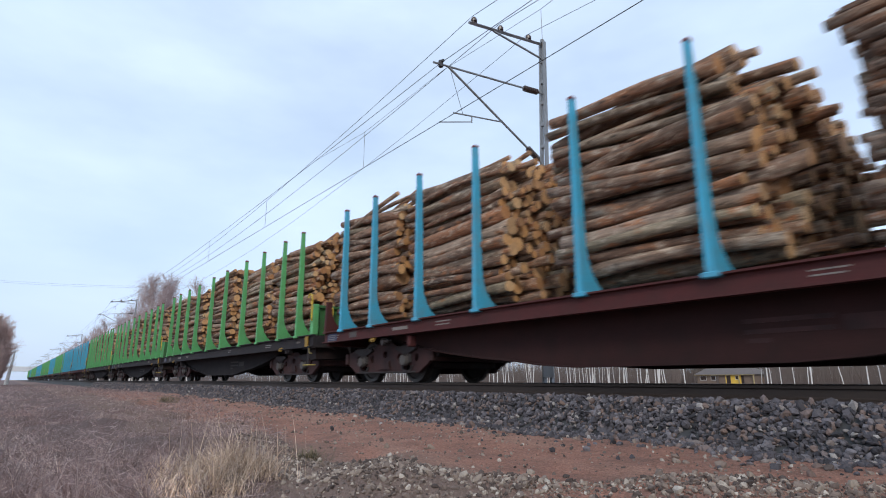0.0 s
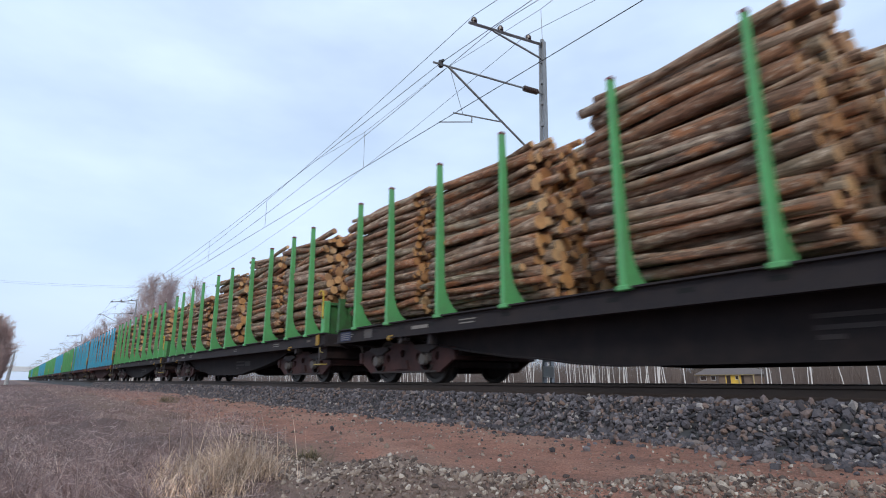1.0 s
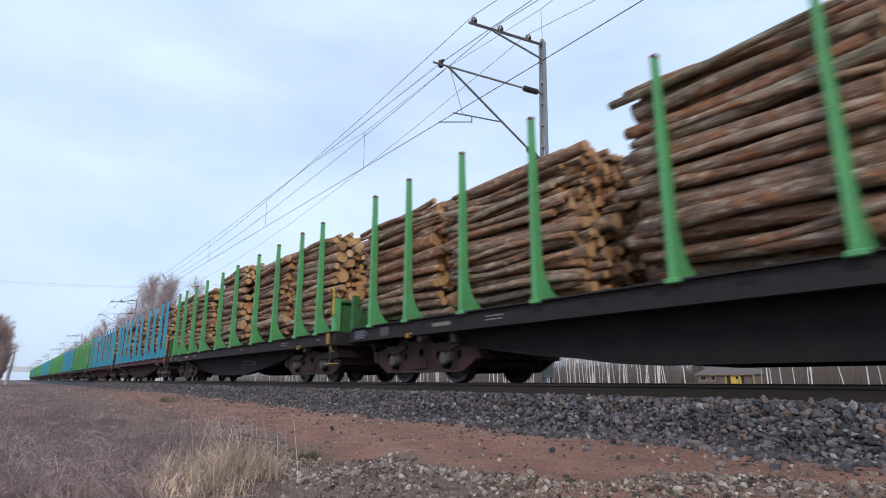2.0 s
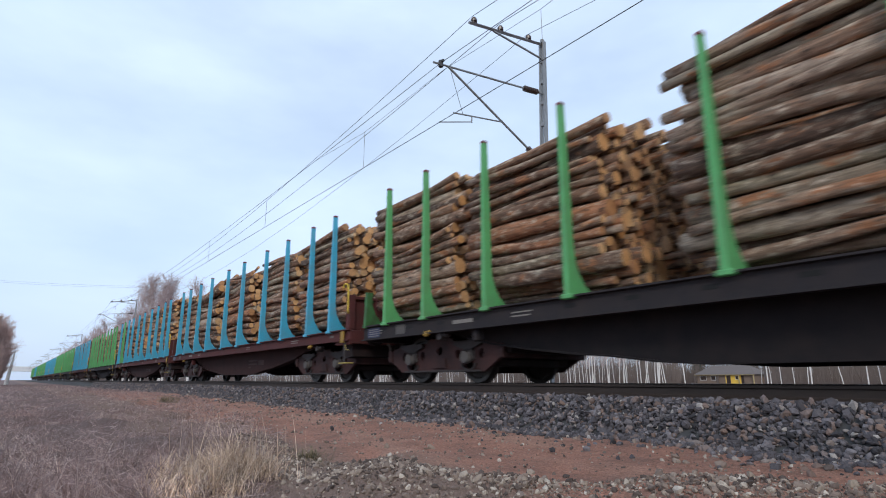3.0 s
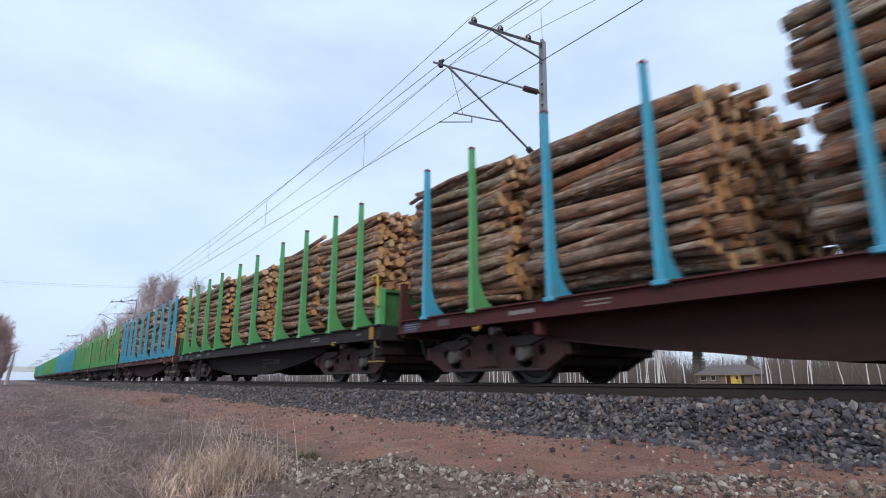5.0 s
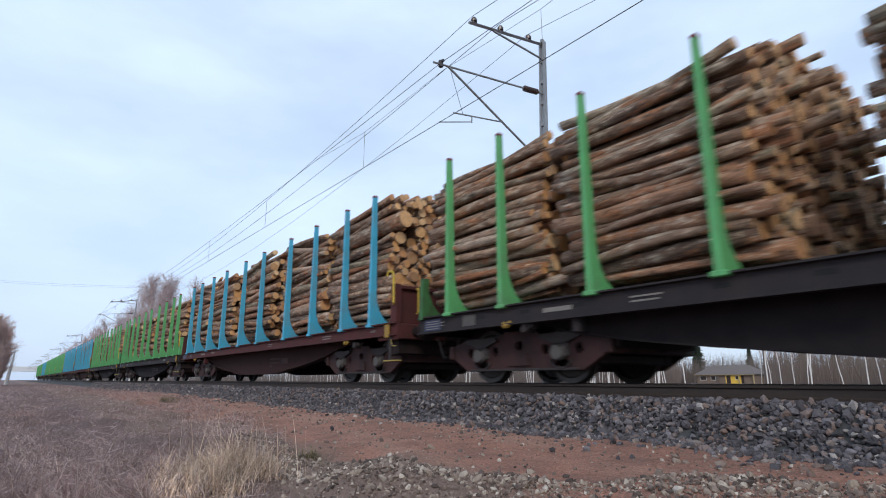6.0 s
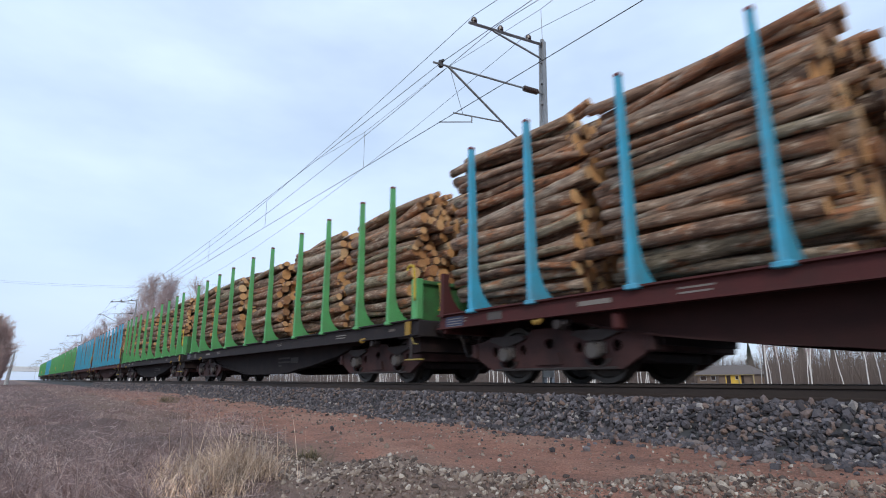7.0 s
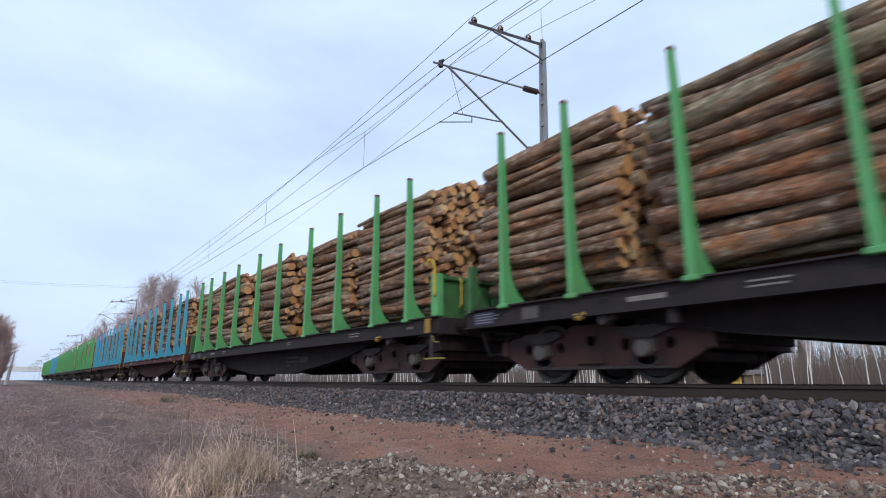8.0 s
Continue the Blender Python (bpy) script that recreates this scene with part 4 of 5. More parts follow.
    for ex, w in ((NOSE - 0.06, 0.12), (TAIL + 0.06, 0.12)):
        bm = bmesh.new()
        add_box(bm, (ex - w / 2, -1.40, DECK - 0.34), (ex + w / 2, 1.40, DECK - 0.02), 0.015)
        part("headstock", bm, steel, wagon)
        bm = bmesh.new()
        add_box(bm, (ex - 0.2, -0.12, 0.88), (ex + 0.55 * (1 if ex > 0 else -1), 0.12, 1.10), 0.03)
        part("coupler", bm, DARK, wagon)
        dx = 1 if ex > 0 else -1
        for y in (-0.42, 0.36):
            bm = bmesh.new()
            add_path(bm, [(ex, y, 0.92), (ex + dx * 0.12, y, 0.86), (ex + dx * 0.20, y, 0.66), (ex + dx * 0.30, y, 0.50), (ex + dx * 0.42, y, 0.52)], 0.03, 7)
            part("brake_hose", bm, AXLE_GREY, wagon, "grey rubber brake hose")
    bm = bmesh.new()
    add_plate(bm, [(0.40, 0.88), (0.90, 0.88), (0.92, 0.60), (0.56, 0.56), (0.56, 0.71), (0.40, 0.72)], -1.30, 1.30)
    part("end_apron", bm, DARK, wagon)
    # low end bulkhead with stiffeners and a rail
    bm = bmesh.new()
    add_box(bm, (0.86, -1.32, DECK), (0.90, 1.32, DECK + 0.72), 0.005)
    part("bulkhead", bm, GREEN_WORN if green else MAROON, wagon, "low steel end bulkhead")
    bm = bmesh.new()
    add_box(bm, (0.82, -1.40, DECK + 0.72), (0.98, 1.40, DECK + 0.80), 0.015)
    part("bulkhead_rail", bm, GREEN_WORN if green else MAROON, wagon)
    for y in (-0.7, 0, 0.7):
        bm = bmesh.new()
        add_box(bm, (0.90, y - 0.04, DECK), (0.97, y + 0.04, DECK + 0.72), 0.01)
        part("stiffener", bm, GREEN_WORN if green else MAROON, wagon)
    # underframe: centre sill, cross beams, brake gear
    bm = bmesh.new()
    add_box(bm, (TAIL, -0.25, 0.80), (NOSE, 0.25, DECK - 0.10), 0.02)
    part("centre_sill", bm, DARK, wagon)
    bm = bmesh.new()
    add_tube(bm, (-7.6, 0.25, 0.62), (-6.4, 0.25, 0.62), 0.19, n=16)
    part("air_tank", bm, DARK, wagon)
    for x in (-3.2, -5.6, -8.14, -10.7, -13.1):
        bm = bmesh.new()
        add_box(bm, (x - 0.06, -1.0, 0.5), (x + 0.06, 1.0, DECK - 0.1), 0.015)
        part("cross_beam", bm, DARK, wagon)
    bm = bmesh.new()
    add_box(bm, (-16.7 - 0.35, -1.472, DECK - 0.27), (-16.3 - 0.25, -1.468, DECK - 0.06), 0)
    board = part("data_board", bm, MARK_BLUE, wagon, "dark blue data board with rows of bars")
    for k in range(4):
        bm = bmesh.new()
        add_box(bm, (-17.0, -1.4755, DECK - 0.245 + 0.045 * k), (-16.6, -1.4722, DECK - 0.23 + 0.045 * k), 0)
        part("text_bar", bm, MARK_WHITE, board)
    for cx in (-1.11, -14.95):
        build_bogie(wagon, cx, RUSTY)
    return wagon


# ---- logs ----
def log_arrays(rng, length, r, sides=10, rings=5):
    """One log along x: a tapering, slightly bent and knotty round with two sawn ends."""
    t = np.linspace(0, 1, rings)
    a = np.arange(sides) * 2 * np.pi / sides
    taper = rng.uniform(-0.14, 0.14)
    bend, by = rng.normal(0, 0.042, 2)
    wave = rng.normal(0, 0.015)
    lump = (1 + rng.normal(0, 0.035, (rings, sides))) * (1 + rng.normal(0, 0.04, (rings, 1)))
    ecc = 1 + 0.07 * np.cos(2 * a + rng.uniform(0, 6))
    rad = r * (1 + taper * (t - 0.5) * 2)[:, None] * lump * ecc
    bow = np.sin(t * np.pi)[:, None]
    y = rad * np.cos(a) + bow * by
    z = rad * np.sin(a) + bow * bend + wave * np.sin(t * 2 * np.pi + 0.4)[:, None]
    cut = rng.normal(0, 0.05, 2)
    x = (t - 0.5)[:, None] * length + np.zeros((1, sides))
    x[0] += y[0] * cut[0]
    x[-1] += y[-1] * cut[1]
    v = np.stack([x, y, z], -1).reshape(-1, 3)
    i = np.arange(rings * sides).reshape(rings, sides)
    j = np.roll(i, -1, 1)
    quads = np.stack([i[:-1], j[:-1], j[1:], i[1:]], -1).reshape(-1, 4)
    caps = np.stack([i[0][::-1], i[-1]])
    return v, quads[:, ::-1], caps[:, ::-1]


def logs_mesh(name, items, rng, sides, rings):
    """Many logs in one mesh: items are (x, y, z, radius, length, drop of the front end)."""
    vs, qs, cs, k = [], [], [], 0
    for x, y, z, r, length, drop in items:
        v, q, c = log_arrays(rng, length, r, sides, rings)
        tilt = rng.normal(0, 0.018, 2)
        v = v + np.array([x, y, z]) + np.stack([np.zeros(len(v)), v[:, 0] * tilt[0], v[:, 0] * (tilt[1] - drop / 3)], -1)
        vs.append(v)
        qs.append(q + k)
        cs.append(c + k)
        k += len(v)
    q, c = np.concatenate(qs), np.concatenate(cs)
    me = raw_mesh(name, np.concatenate(vs), [q, c], [BARK, CUT], np.concatenate([np.zeros(len(q)), np.ones(len(c))]))
    me.polygons.foreach_set("use_smooth", np.concatenate([np.ones(len(q), bool), np.zeros(len(c), bool)]))
    return me


def pile_section(rng, mean, top, crown):
    """Circles dropped one by one into the cradle between the stakes: (y, z, r) from bottom to top."""
    ys, zs, rs = [], [], []
    misses = 0
    while misses < 40:
        r = float(np.clip(mean * rng.lognormal(0, 0.30), 0.048, 0.19))
        cand = rng.uniform(-1.36 + r, 1.36 - r, 26)
        edge = np.abs(cand) + r
        floor = 1.36 + r + np.where(edge > 0.95, 0.5 * (np.clip(edge - 0.95, 0, 1) / 0.41) ** 2.6, 0)
        if ys:
            dy = cand[:, None] - np.array(ys)
            reach = r + np.array(rs)
            h = np.sqrt(np.clip(reach ** 2 - dy ** 2, 0, None))
            rest = np.where(np.abs(dy) < reach, np.array(zs) + h * 0.97, -9)
            floor = np.maximum(floor, rest.max(1))
        limit = top + crown * np.cos(cand / 1.31 * 1.5) - r
        score = floor - 0.02 * np.abs(cand)
        k = int(np.argmin(score + np.where(floor > limit, 9, 0)))
        if floor[k] > limit[k]:
            misses += 1
            continue
        ys.append(float(cand[k]))
        zs.append(float(floor[k]))
        rs.append(r)
    return ys, zs, rs


LOG_RNG = np.random.default_rng(21)
LOG_SIZES = [0.05 + 0.01 * k for k in range(14)]
LOG_SHAPES = []
for size in LOG_SIZES:
    row = []
    for _ in range(4):
        v, q, c = log_arrays(LOG_RNG, 2.88 + LOG_RNG.normal(0, 0.07), size, 12, 7)
        me = raw_mesh("log", v, [q, c], [BARK, CUT], np.concatenate([np.zeros(len(q)), np.ones(2)]))
        me.polygons.foreach_set("use_smooth", np.concatenate([np.ones(len(q), bool), np.zeros(2, bool)]))
        row.append(me)
    LOG_SHAPES.append(row)

STACK_X = [-0.79, -4.07, -8.10, -12.13, -15.49]


# heights of the stacks at the stakes, wagon by wagon, where they differ from the usual
TOPS = {0: (3.80, 3.80, 4.00, 3.88, 3.92), 1: (3.76, 3.80, 4.12, 3.88, 3.94), 2: (3.84, 4.05, 3.92, 3.58, 3.52), 3: (3.80, 3.85, 4.03, 3.76, 3.90),
        4: (3.86, 3.74, 3.88, 3.85, 3.66), 5: (3.98, 3.97, 4.04, 3.68, 3.84), 6: (3.80, 3.80, 3.75, 3.90, 3.86), 7: (3.98, 4.00, 4.00, 4.03, 4.08),
        8: (3.72, 3.72, 3.65, 3.70, 3.78), 9: (3.80, 3.68, 3.76, 3.80, 3.80)}
# how far the upper logs of a stack drop from the rear end to the front
DROPS = {(0, 2): 0.32, (0, 3): 0.08, (0, 4): 0.3, (1, 0): -0.2, (1, 2): 0.14, (1, 3): -0.1, (2, 0): 0.25, (2, 1): 0.28, (3, 2): 0.1, (4, 1): -0.2, (4, 2): 0.2, (4, 3): -0.36,
         (4, 4): -0.1, (5, 0): -0.15, (6, 3): -0.1, (6, 4): 0.12, (7, 0): 0.15, (7, 1): 0.25, (7, 2): 0.3, (7, 3): 0.1, (7, 4): 0.25, (8, 4): 0.2}
CROWNS = {(0, 2): 0.0, (7, 1): 0.05, (7, 3): 0.1, (5, 2): 0.15, (1, 0): 0.5, (2, 0): 0.3, (2, 1): 0.12, (4, 0): 0.15, (6, 3): 0.3, (8, 0): 0.4, (8, 3): 0.3, (8, 4): 0.2, (9, 0): 0.45, (5, 1): 0.35, (5, 0): 0.4}


# mean radius of the thickest loads
THICK = {(8, 0): 0.090, (8, 1): 0.086, (8, 2): 0.099, (8, 3): 0.107, (8, 4): 0.086, (7, 0): 0.086, (7, 1): 0.095, (7, 2): 0.086, (7, 3): 0.095, (7, 4): 0.086,
         (0, 2): 0.080, (0, 3): 0.077, (1, 0): 0.079, (1, 2): 0.076, (2, 0): 0.076, (3, 2): 0.082, (3, 3): 0.073, (4, 0): 0.077, (4, 1): 0.082, (4, 2): 0.086, (4, 3): 0.095, (5, 0): 0.073, (5, 1): 0.077}


def build_stack(k, s, near):
    rng = np.random.default_rng(100 + 10 * k + s)
    mean = rng.choice([0.064, 0.070, 0.077, 0.085, 0.093])
    mean = THICK.get((k, s), mean)
    top = TOPS[k][s] if k in TOPS else rng.uniform(3.62, 3.95)
    crown = CROWNS[k, s] if (k, s) in CROWNS else rng.uniform(0.1, 0.35)
    ys, zs, rs = pile_section(rng, mean, top + 0.04, crown)
    thick = mean > 0.08
    stack = group("log_stack", "tall stack of thick cut pine logs held between stakes" if thick else "tall stack of thin cut pulpwood logs held between stakes", "log stack", "log stacks on the train")
    rest = []
    count = 0
    order = np.argsort(np.array(ys) - 0.28 * np.clip(np.array(zs) - 3.0, 0, 1))
    shown = set(order[:35].tolist()) if near else set()
    # the loads lean a little askew; the rear one is pushed forward
    skew, shift = (0.05, 0.03) if s == 4 else (0.10, 0.20 if (k, s) == (8, 0) else 0.0)
    for i, (y, z, r) in enumerate(zip(ys, zs, rs)):
        stray = z > 3.5 and rng.random() < 0.06
        x = rng.normal(0, 0.10) + skew * y + shift * (1.0 if z > 2.9 else 0.1) + (rng.uniform(-0.2, 0.35) if rng.random() < 0.12 else 0)
        if s in (1, 2, 3) or (s == 0 and z > 2.3):
            x += 0.22 * max(y, 0) * max(0.0, min(1.0, (3.7 - z) / 0.7))
        if s == 0 and z < 2.25:
            x = min(x, 0.16)
        if s == 4 and z < 2.9:
            x -= 0.12
        if s == 4 and z < 2.2:
            x = max(x, -0.14)
        drop = DROPS.get((k, s), 0.0) * max(0.0, min(1.0, (z - 2.2) / 1.5))
        if i in shown:
            me = LOG_SHAPES[int(np.clip(round((r - 0.05) / 0.01), 0, 13))][int(rng.integers(4))]
            ob = new("log", me)
            ob.parent = stack
            flip = 180 if rng.random() < 0.5 else 0
            ob.matrix_basis = Matrix.Translation((x, y, z)) @ pose(0, 0, 0, 0, math.degrees(drop / 3) + rng.normal(0, 1.8) + (rng.uniform(-2, 3.5) if stray else 0), flip + rng.normal(0, 1.5)) @ pose(0, 0, 0, rng.uniform(0, 360))
        else:
            rest.append((x, y, z, r, 2.88 + rng.normal(0, 0.08), drop))
    me = logs_mesh("log_core", rest, rng, 10 if near else 6, 4 if near else 2)
    ob = new("log_core", me)
    ob.parent = stack
    tagged(ob, kind="stuff")
    return stack


NEAR_WAGONS = 11
TRAIN = []                      # (wagon, stacks, offset of the leading stake)
MODEL = {}
for k, colour in enumerate(COLOURS):
    offset = FIRST - PITCH * (k - 1) + SLACK.get(k, -0.12)
    if colour in MODEL:
        wagon = copy_thing(MODEL[colour], pose(offset, 0, 0))
    else:
        wagon = MODEL[colour] = build_wagon(colour)
    if k == 5:
        # one replaced stake keeps the other colour
        for stake in wagon.children:
            if stake.name.startswith("stake"):
                c = stake.data.vertices[0].co
                if c.y < 0 and abs(c.x - STAKES[8]) < 0.3:
                    tagged(stake, "green replacement stake among the blue ones")
                    for piece in (stake, *stake.children):
                        if piece.data.materials[0] == BLUE:
                            piece.data = piece.data.copy()
                            piece.data.materials[0] = GREEN
    stacks = [build_stack(k, s, k < NEAR_WAGONS - 1) for s in range(5)]
    TRAIN.append((wagon, stacks, offset))


# ---- trees, house and bridge ----
def tube_arrays(segs, sides):
    """Tapered tubes: segs is an (n, 8) array of two ends and two radii."""
    segs = np.asarray(segs, float)
    a, b, r0, r1 = segs[:, 0:3], segs[:, 3:6], segs[:, 6], segs[:, 7]
    d = b - a
    d = d / np.maximum(np.linalg.norm(d, axis=1, keepdims=True), 1e-6)
    ref = np.where(np.abs(d[:, 2:3]) > 0.9, np.array([[1.0, 0, 0]]), np.array([[0, 0, 1.0]]))
    u = np.cross(d, ref)
    u /= np.linalg.norm(u, axis=1, keepdims=True)
    w = np.cross(d, u)
    ang = np.arange(sides) * 2 * np.pi / sides
    ring = u[:, None] * np.cos(ang)[None, :, None] + w[:, None] * np.sin(ang)[None, :, None]
    v = np.concatenate([a[:, None] + ring * r0[:, None, None], b[:, None] + ring * r1[:, None, None]], 1)
    i = np.arange(sides)
    f = np.stack([i, (i + 1) % sides, (i + 1) % sides + sides, i + sides], -1)
    return v.reshape(-1, 3), (f[None] + 2 * sides * np.arange(len(segs))[:, None, None]).reshape(-1, 4)


def stem_arrays(points, radii, sides):
    """One tapering tube through all the points."""
    pts, rad = np.asarray(points, float), np.asarray(radii, float)
    ang = np.arange(sides) * 2 * np.pi / sides
    ring = np.stack([np.cos(ang), np.sin(ang), np.zeros(sides)], -1)
    v = (pts[:, None] + ring[None] * rad[:, None, None]).reshape(-1, 3)
    i = np.arange(len(pts) * sides).reshape(len(pts), sides)
    j = np.roll(i, -1, 1)
    return v, np.stack([i[:-1], j[:-1], j[1:], i[1:]], -1).reshape(-1, 4)


def grow_tree(seed, height, radius, spread, first, limbs, twigs, droop=0.0, wiggle=0.005):
    """Trunk, limbs and fine twigs of a bare tree as three lists of tapered lengths."""
    rng = np.random.default_rng(seed)
    branch, fine = [], []
    pts = [np.zeros(3)]
    n = 9
    for k in range(n):
        pts.append(pts[-1] + np.array([rng.normal(0, wiggle) * height, rng.normal(0, wiggle) * height, height / n]))
    rad = lambda t: radius * (1 - t) ** 0.8 + 0.012
    trunk = (pts, [rad(k / n) for k in range(n + 1)])
    for _ in range(limbs):
        t = first + (1 - first) * rng.random() ** 0.85 * 0.97
        k = min(int(t * n), n - 1)
        p = pts[k] + (pts[k + 1] - pts[k]) * (t * n - k)
        a = rng.uniform(0, 2 * np.pi)
        length = spread * height * (0.3 + 0.7 * math.sin(math.pi * min(1, (1.08 - t) / (1.08 - first))) ** 0.7) * rng.uniform(0.5, 1.2)
        up = rng.uniform(0.5, 1.9) if droop < 1 else rng.uniform(0.8, 2.3)
        d = np.array([np.cos(a), np.sin(a), up])
        d /= np.linalg.norm(d)
        r = rad(t) * 0.32
        steps = 4
        for j in range(steps):
            q = p + d * length / steps
            branch.append([*p, *q, r * (1 - j / steps) + 0.006, r * (1 - (j + 1) / steps) + 0.006])
            for _ in range(twigs):
                o = p + (q - p) * rng.random()
                e = d * 0.9 + rng.normal(0, 0.45, 3) + np.array([0, 0, 0.35])
                e /= np.linalg.norm(e)
                ln = length * rng.uniform(0.25, 0.6)
                mid = o + e * ln * 0.5
                end = mid + (e + np.array([0, 0, -droop]) + rng.normal(0, 0.25, 3)) * ln * 0.5
                fine.append([*o, *mid, 0.011, 0.009])
                fine.append([*mid, *end, 0.009, 0.005])
                for _ in range(2):
                    e2 = e + rng.normal(0, 0.6, 3) + np.array([0, 0, -droop])
                    fine.append([*mid, *(mid + e2 * ln * 0.35), 0.007, 0.003])
            p = q
            d = d + rng.normal(0, 0.16, 3) + np.array([0, 0, 0.10])
            d /= np.linalg.norm(d)
    return trunk, branch, fine


def build_tree(name, label, category, grp, bark, seed, height, radius, spread, first, limbs, twigs, droop=0.0, thick=1.0):
    trunk, branch, fine = grow_tree(seed, height, radius, spread, first, limbs, twigs, droop)
    tree = group(name, label, category, grp)
    v, f = stem_arrays(*trunk, 7)
    ob = new("trunk", raw_mesh("trunk", v, [f], [bark], smooth=True))
    ob.parent = tree
    fine = np.array(fine)
    fine[:, 6:] *= thick
    v1, f1 = tube_arrays(branch, 4)
    v2, f2 = tube_arrays(fine, 3)
    ob = new("crown", raw_mesh("crown", np.concatenate([v1, v2]), [np.concatenate([f1, f2 + len(v1)])], [WILLOW if bark is WILLOW else TWIG]))
    ob.parent = tree
    return tree


def build_woods():
    rng = np.random.default_rng(31)
    far_z = lambda x, y: float(ground_height(x, y)) - 0.05
    # tall bare birches along the line, beyond the track
    tall = [build_tree("birch_tree", "tall bare birch with a fine purplish twig crown", "tree", "birches along the railway", BIRCH, 50 + k, (17.2, 14.4, 18.2, 17.6)[k], 0.17, 0.20, 0.14, 110, 10, 1.0, 0.42) for k in range(4)]
    spots = [(-106, 13), (-87, 12.2), (-109, 11), (-113, 13.5), (-104, 12), (-108, 14), (-112, 10), (-116, 14), (-121, 9.6), (-126, 12.5), (-132, 10), (-138, 13), (-145, 10), (-152, 12.5), (-160, 9.8), (-169, 12),
             (-178, 10), (-188, 13), (-199, 10.5), (-212, 12), (-226, 10), (-241, 12), (-258, 11), (-276, 13), (-297, 11), (-320, 12), (-350, 13)]
    for i, (x, y) in enumerate(spots):
        m = pose(x + rng.uniform(-2, 2), y + rng.uniform(-1, 1), far_z(x, y), 0, 0, rng.uniform(0, 360))
        if i < 4:
            tall[i].matrix_basis = m
        else:
            copy_thing(tall[i % 4 if x > -130 else 1], m)
    # young birch wood across the field
    young = [build_tree("young_birch", "slim pale-stemmed bare birch in a young wood", "tree", "birches of the young wood", BIRCH, 70 + k, 6.8 + 0.9 * k, 0.044, 0.17, 0.42, 40, 5, 0.4, 0.35) for k in range(5)]
    n = 260
    placed = 0
    while placed < n:
        y = 38 + 80 * rng.random() ** 1.3
        ang = radians(-78 + 72 * rng.random())
        x = (y + 7.64) * math.tan(ang)
        clump = noise.noise((x * 0.06, y * 0.06, 1.7))
        if clump < -0.15 or x < -330:
            continue
        if -0.56 < x / (y + 7.64) < -0.44 or (-0.60 < x / (y + 7.64) < -0.36 and rng.random() < 0.5):
            continue
        m = pose(x, y, far_z(x, y), rng.normal(0, 2.5), rng.normal(0, 2.5), rng.uniform(0, 360))
        if placed < 5:
            young[placed].matrix_basis = m
        else:
            copy_thing(young[placed % 5], m)
        placed += 1
    # dark spruces behind them
    for k, (x, y, h) in enumerate([(-97, 172, 19), (-101, 178, 15), (-66, 172, 16), (-60, 178, 13), (-124, 182, 17), (-40, 176, 12), (-86, 184, 13)]):
        build_spruce(x, y, far_z(x, y), h, 90 + k)
    # brushwood in front of and behind the stems
    m = 64000
    y = rng.uniform(75, 175, m)
    ang = np.radians(-80 + 78 * rng.random(m))
    x = (y + 7.64) * np.tan(ang)
    slope = x / (y + 7.64)
    keep = (x > -420) & ~((slope > -0.58) & (slope < -0.42) & (y < 152))
    strip = rng.uniform(18, 75, 9000)                  # a belt of scrub along the line, far off
    x, y, keep = np.concatenate([x, rng.uniform(-430, -130, 9000)]), np.concatenate([y, strip]), np.concatenate([keep, np.ones(9000, bool)])
    back = rng.uniform(153, 178, 9000)                 # thicker growth behind the house
    x, y = np.concatenate([x[keep], -(back + 7.64) * rng.uniform(0.36, 0.66, 9000)]), np.concatenate([y[keep], back])
    m = len(x)
    z = ground_height(x, y) - 0.1
    h = rng.uniform(0.8, 3.8, m) + 6.0 * rng.random(m) ** 2.5
    lean = rng.normal(0, 0.16, (m, 2)) * h[:, None]
    r = rng.uniform(0.010, 0.032, m) * (0.5 + np.maximum(y, -0.4 * x) / 140)
    v, f = tube_arrays(np.stack([x, y, z, x + lean[:, 0], y + lean[:, 1], z + h, r, r * 0.35], -1), 3)
    tagged(new("brushwood", raw_mesh("brushwood", v, [f], [BRUSH])), "brown bare brushwood and saplings beyond the field", "brushwood", kind="stuff")
    # reddish willow clump on the near side of the line
    for k, (x, y, h) in enumerate([(-78, -9.3, 6.4), (-80, -9.8, 7.2), (-82, -10.6, 6.6), (-86, -8.9, 5.8), (-76, -10.8, 6.8), (-90, -9.2, 6.6), (-74, -9.2, 3.6), (-82, -8.75, 3.4)]):
        t = build_tree("willow_bush", "reddish-brown bare willow beside the line", "bush", "willows beside the line", WILLOW, 120 + k, h, 0.05, 0.24, 0.02, 130, 11, 0.0, 0.75)
        t.matrix_basis = pose(x, y, far_z(x, y), 0, 0, 40 * k)
    stem = group("leaning_birch", "pale leaning broken birch beside the willows", "tree", "", pose(-92, -8.05, far_z(-92, -8.05), -5, 0, 0))
    v, f = stem_arrays([(0, 0, -0.3), (0.02, 0, 1.6), (0, 0.03, 3.0), (0.03, 0, 4.2)], [0.24, 0.19, 0.13, 0.07], 8)
    ob = new("trunk", raw_mesh("trunk", v, [f], [BIRCH], smooth=True))
    ob.parent = stem
    v, f = stem_arrays([(0.02, 0.05, 2.8), (0.05, 0.25, 3.4), (0.05, 0.3, 3.8)], [0.045, 0.03, 0.015], 6)
    ob = new("limb", raw_mesh("limb", v, [f], [BIRCH], smooth=True))
    ob.parent = stem


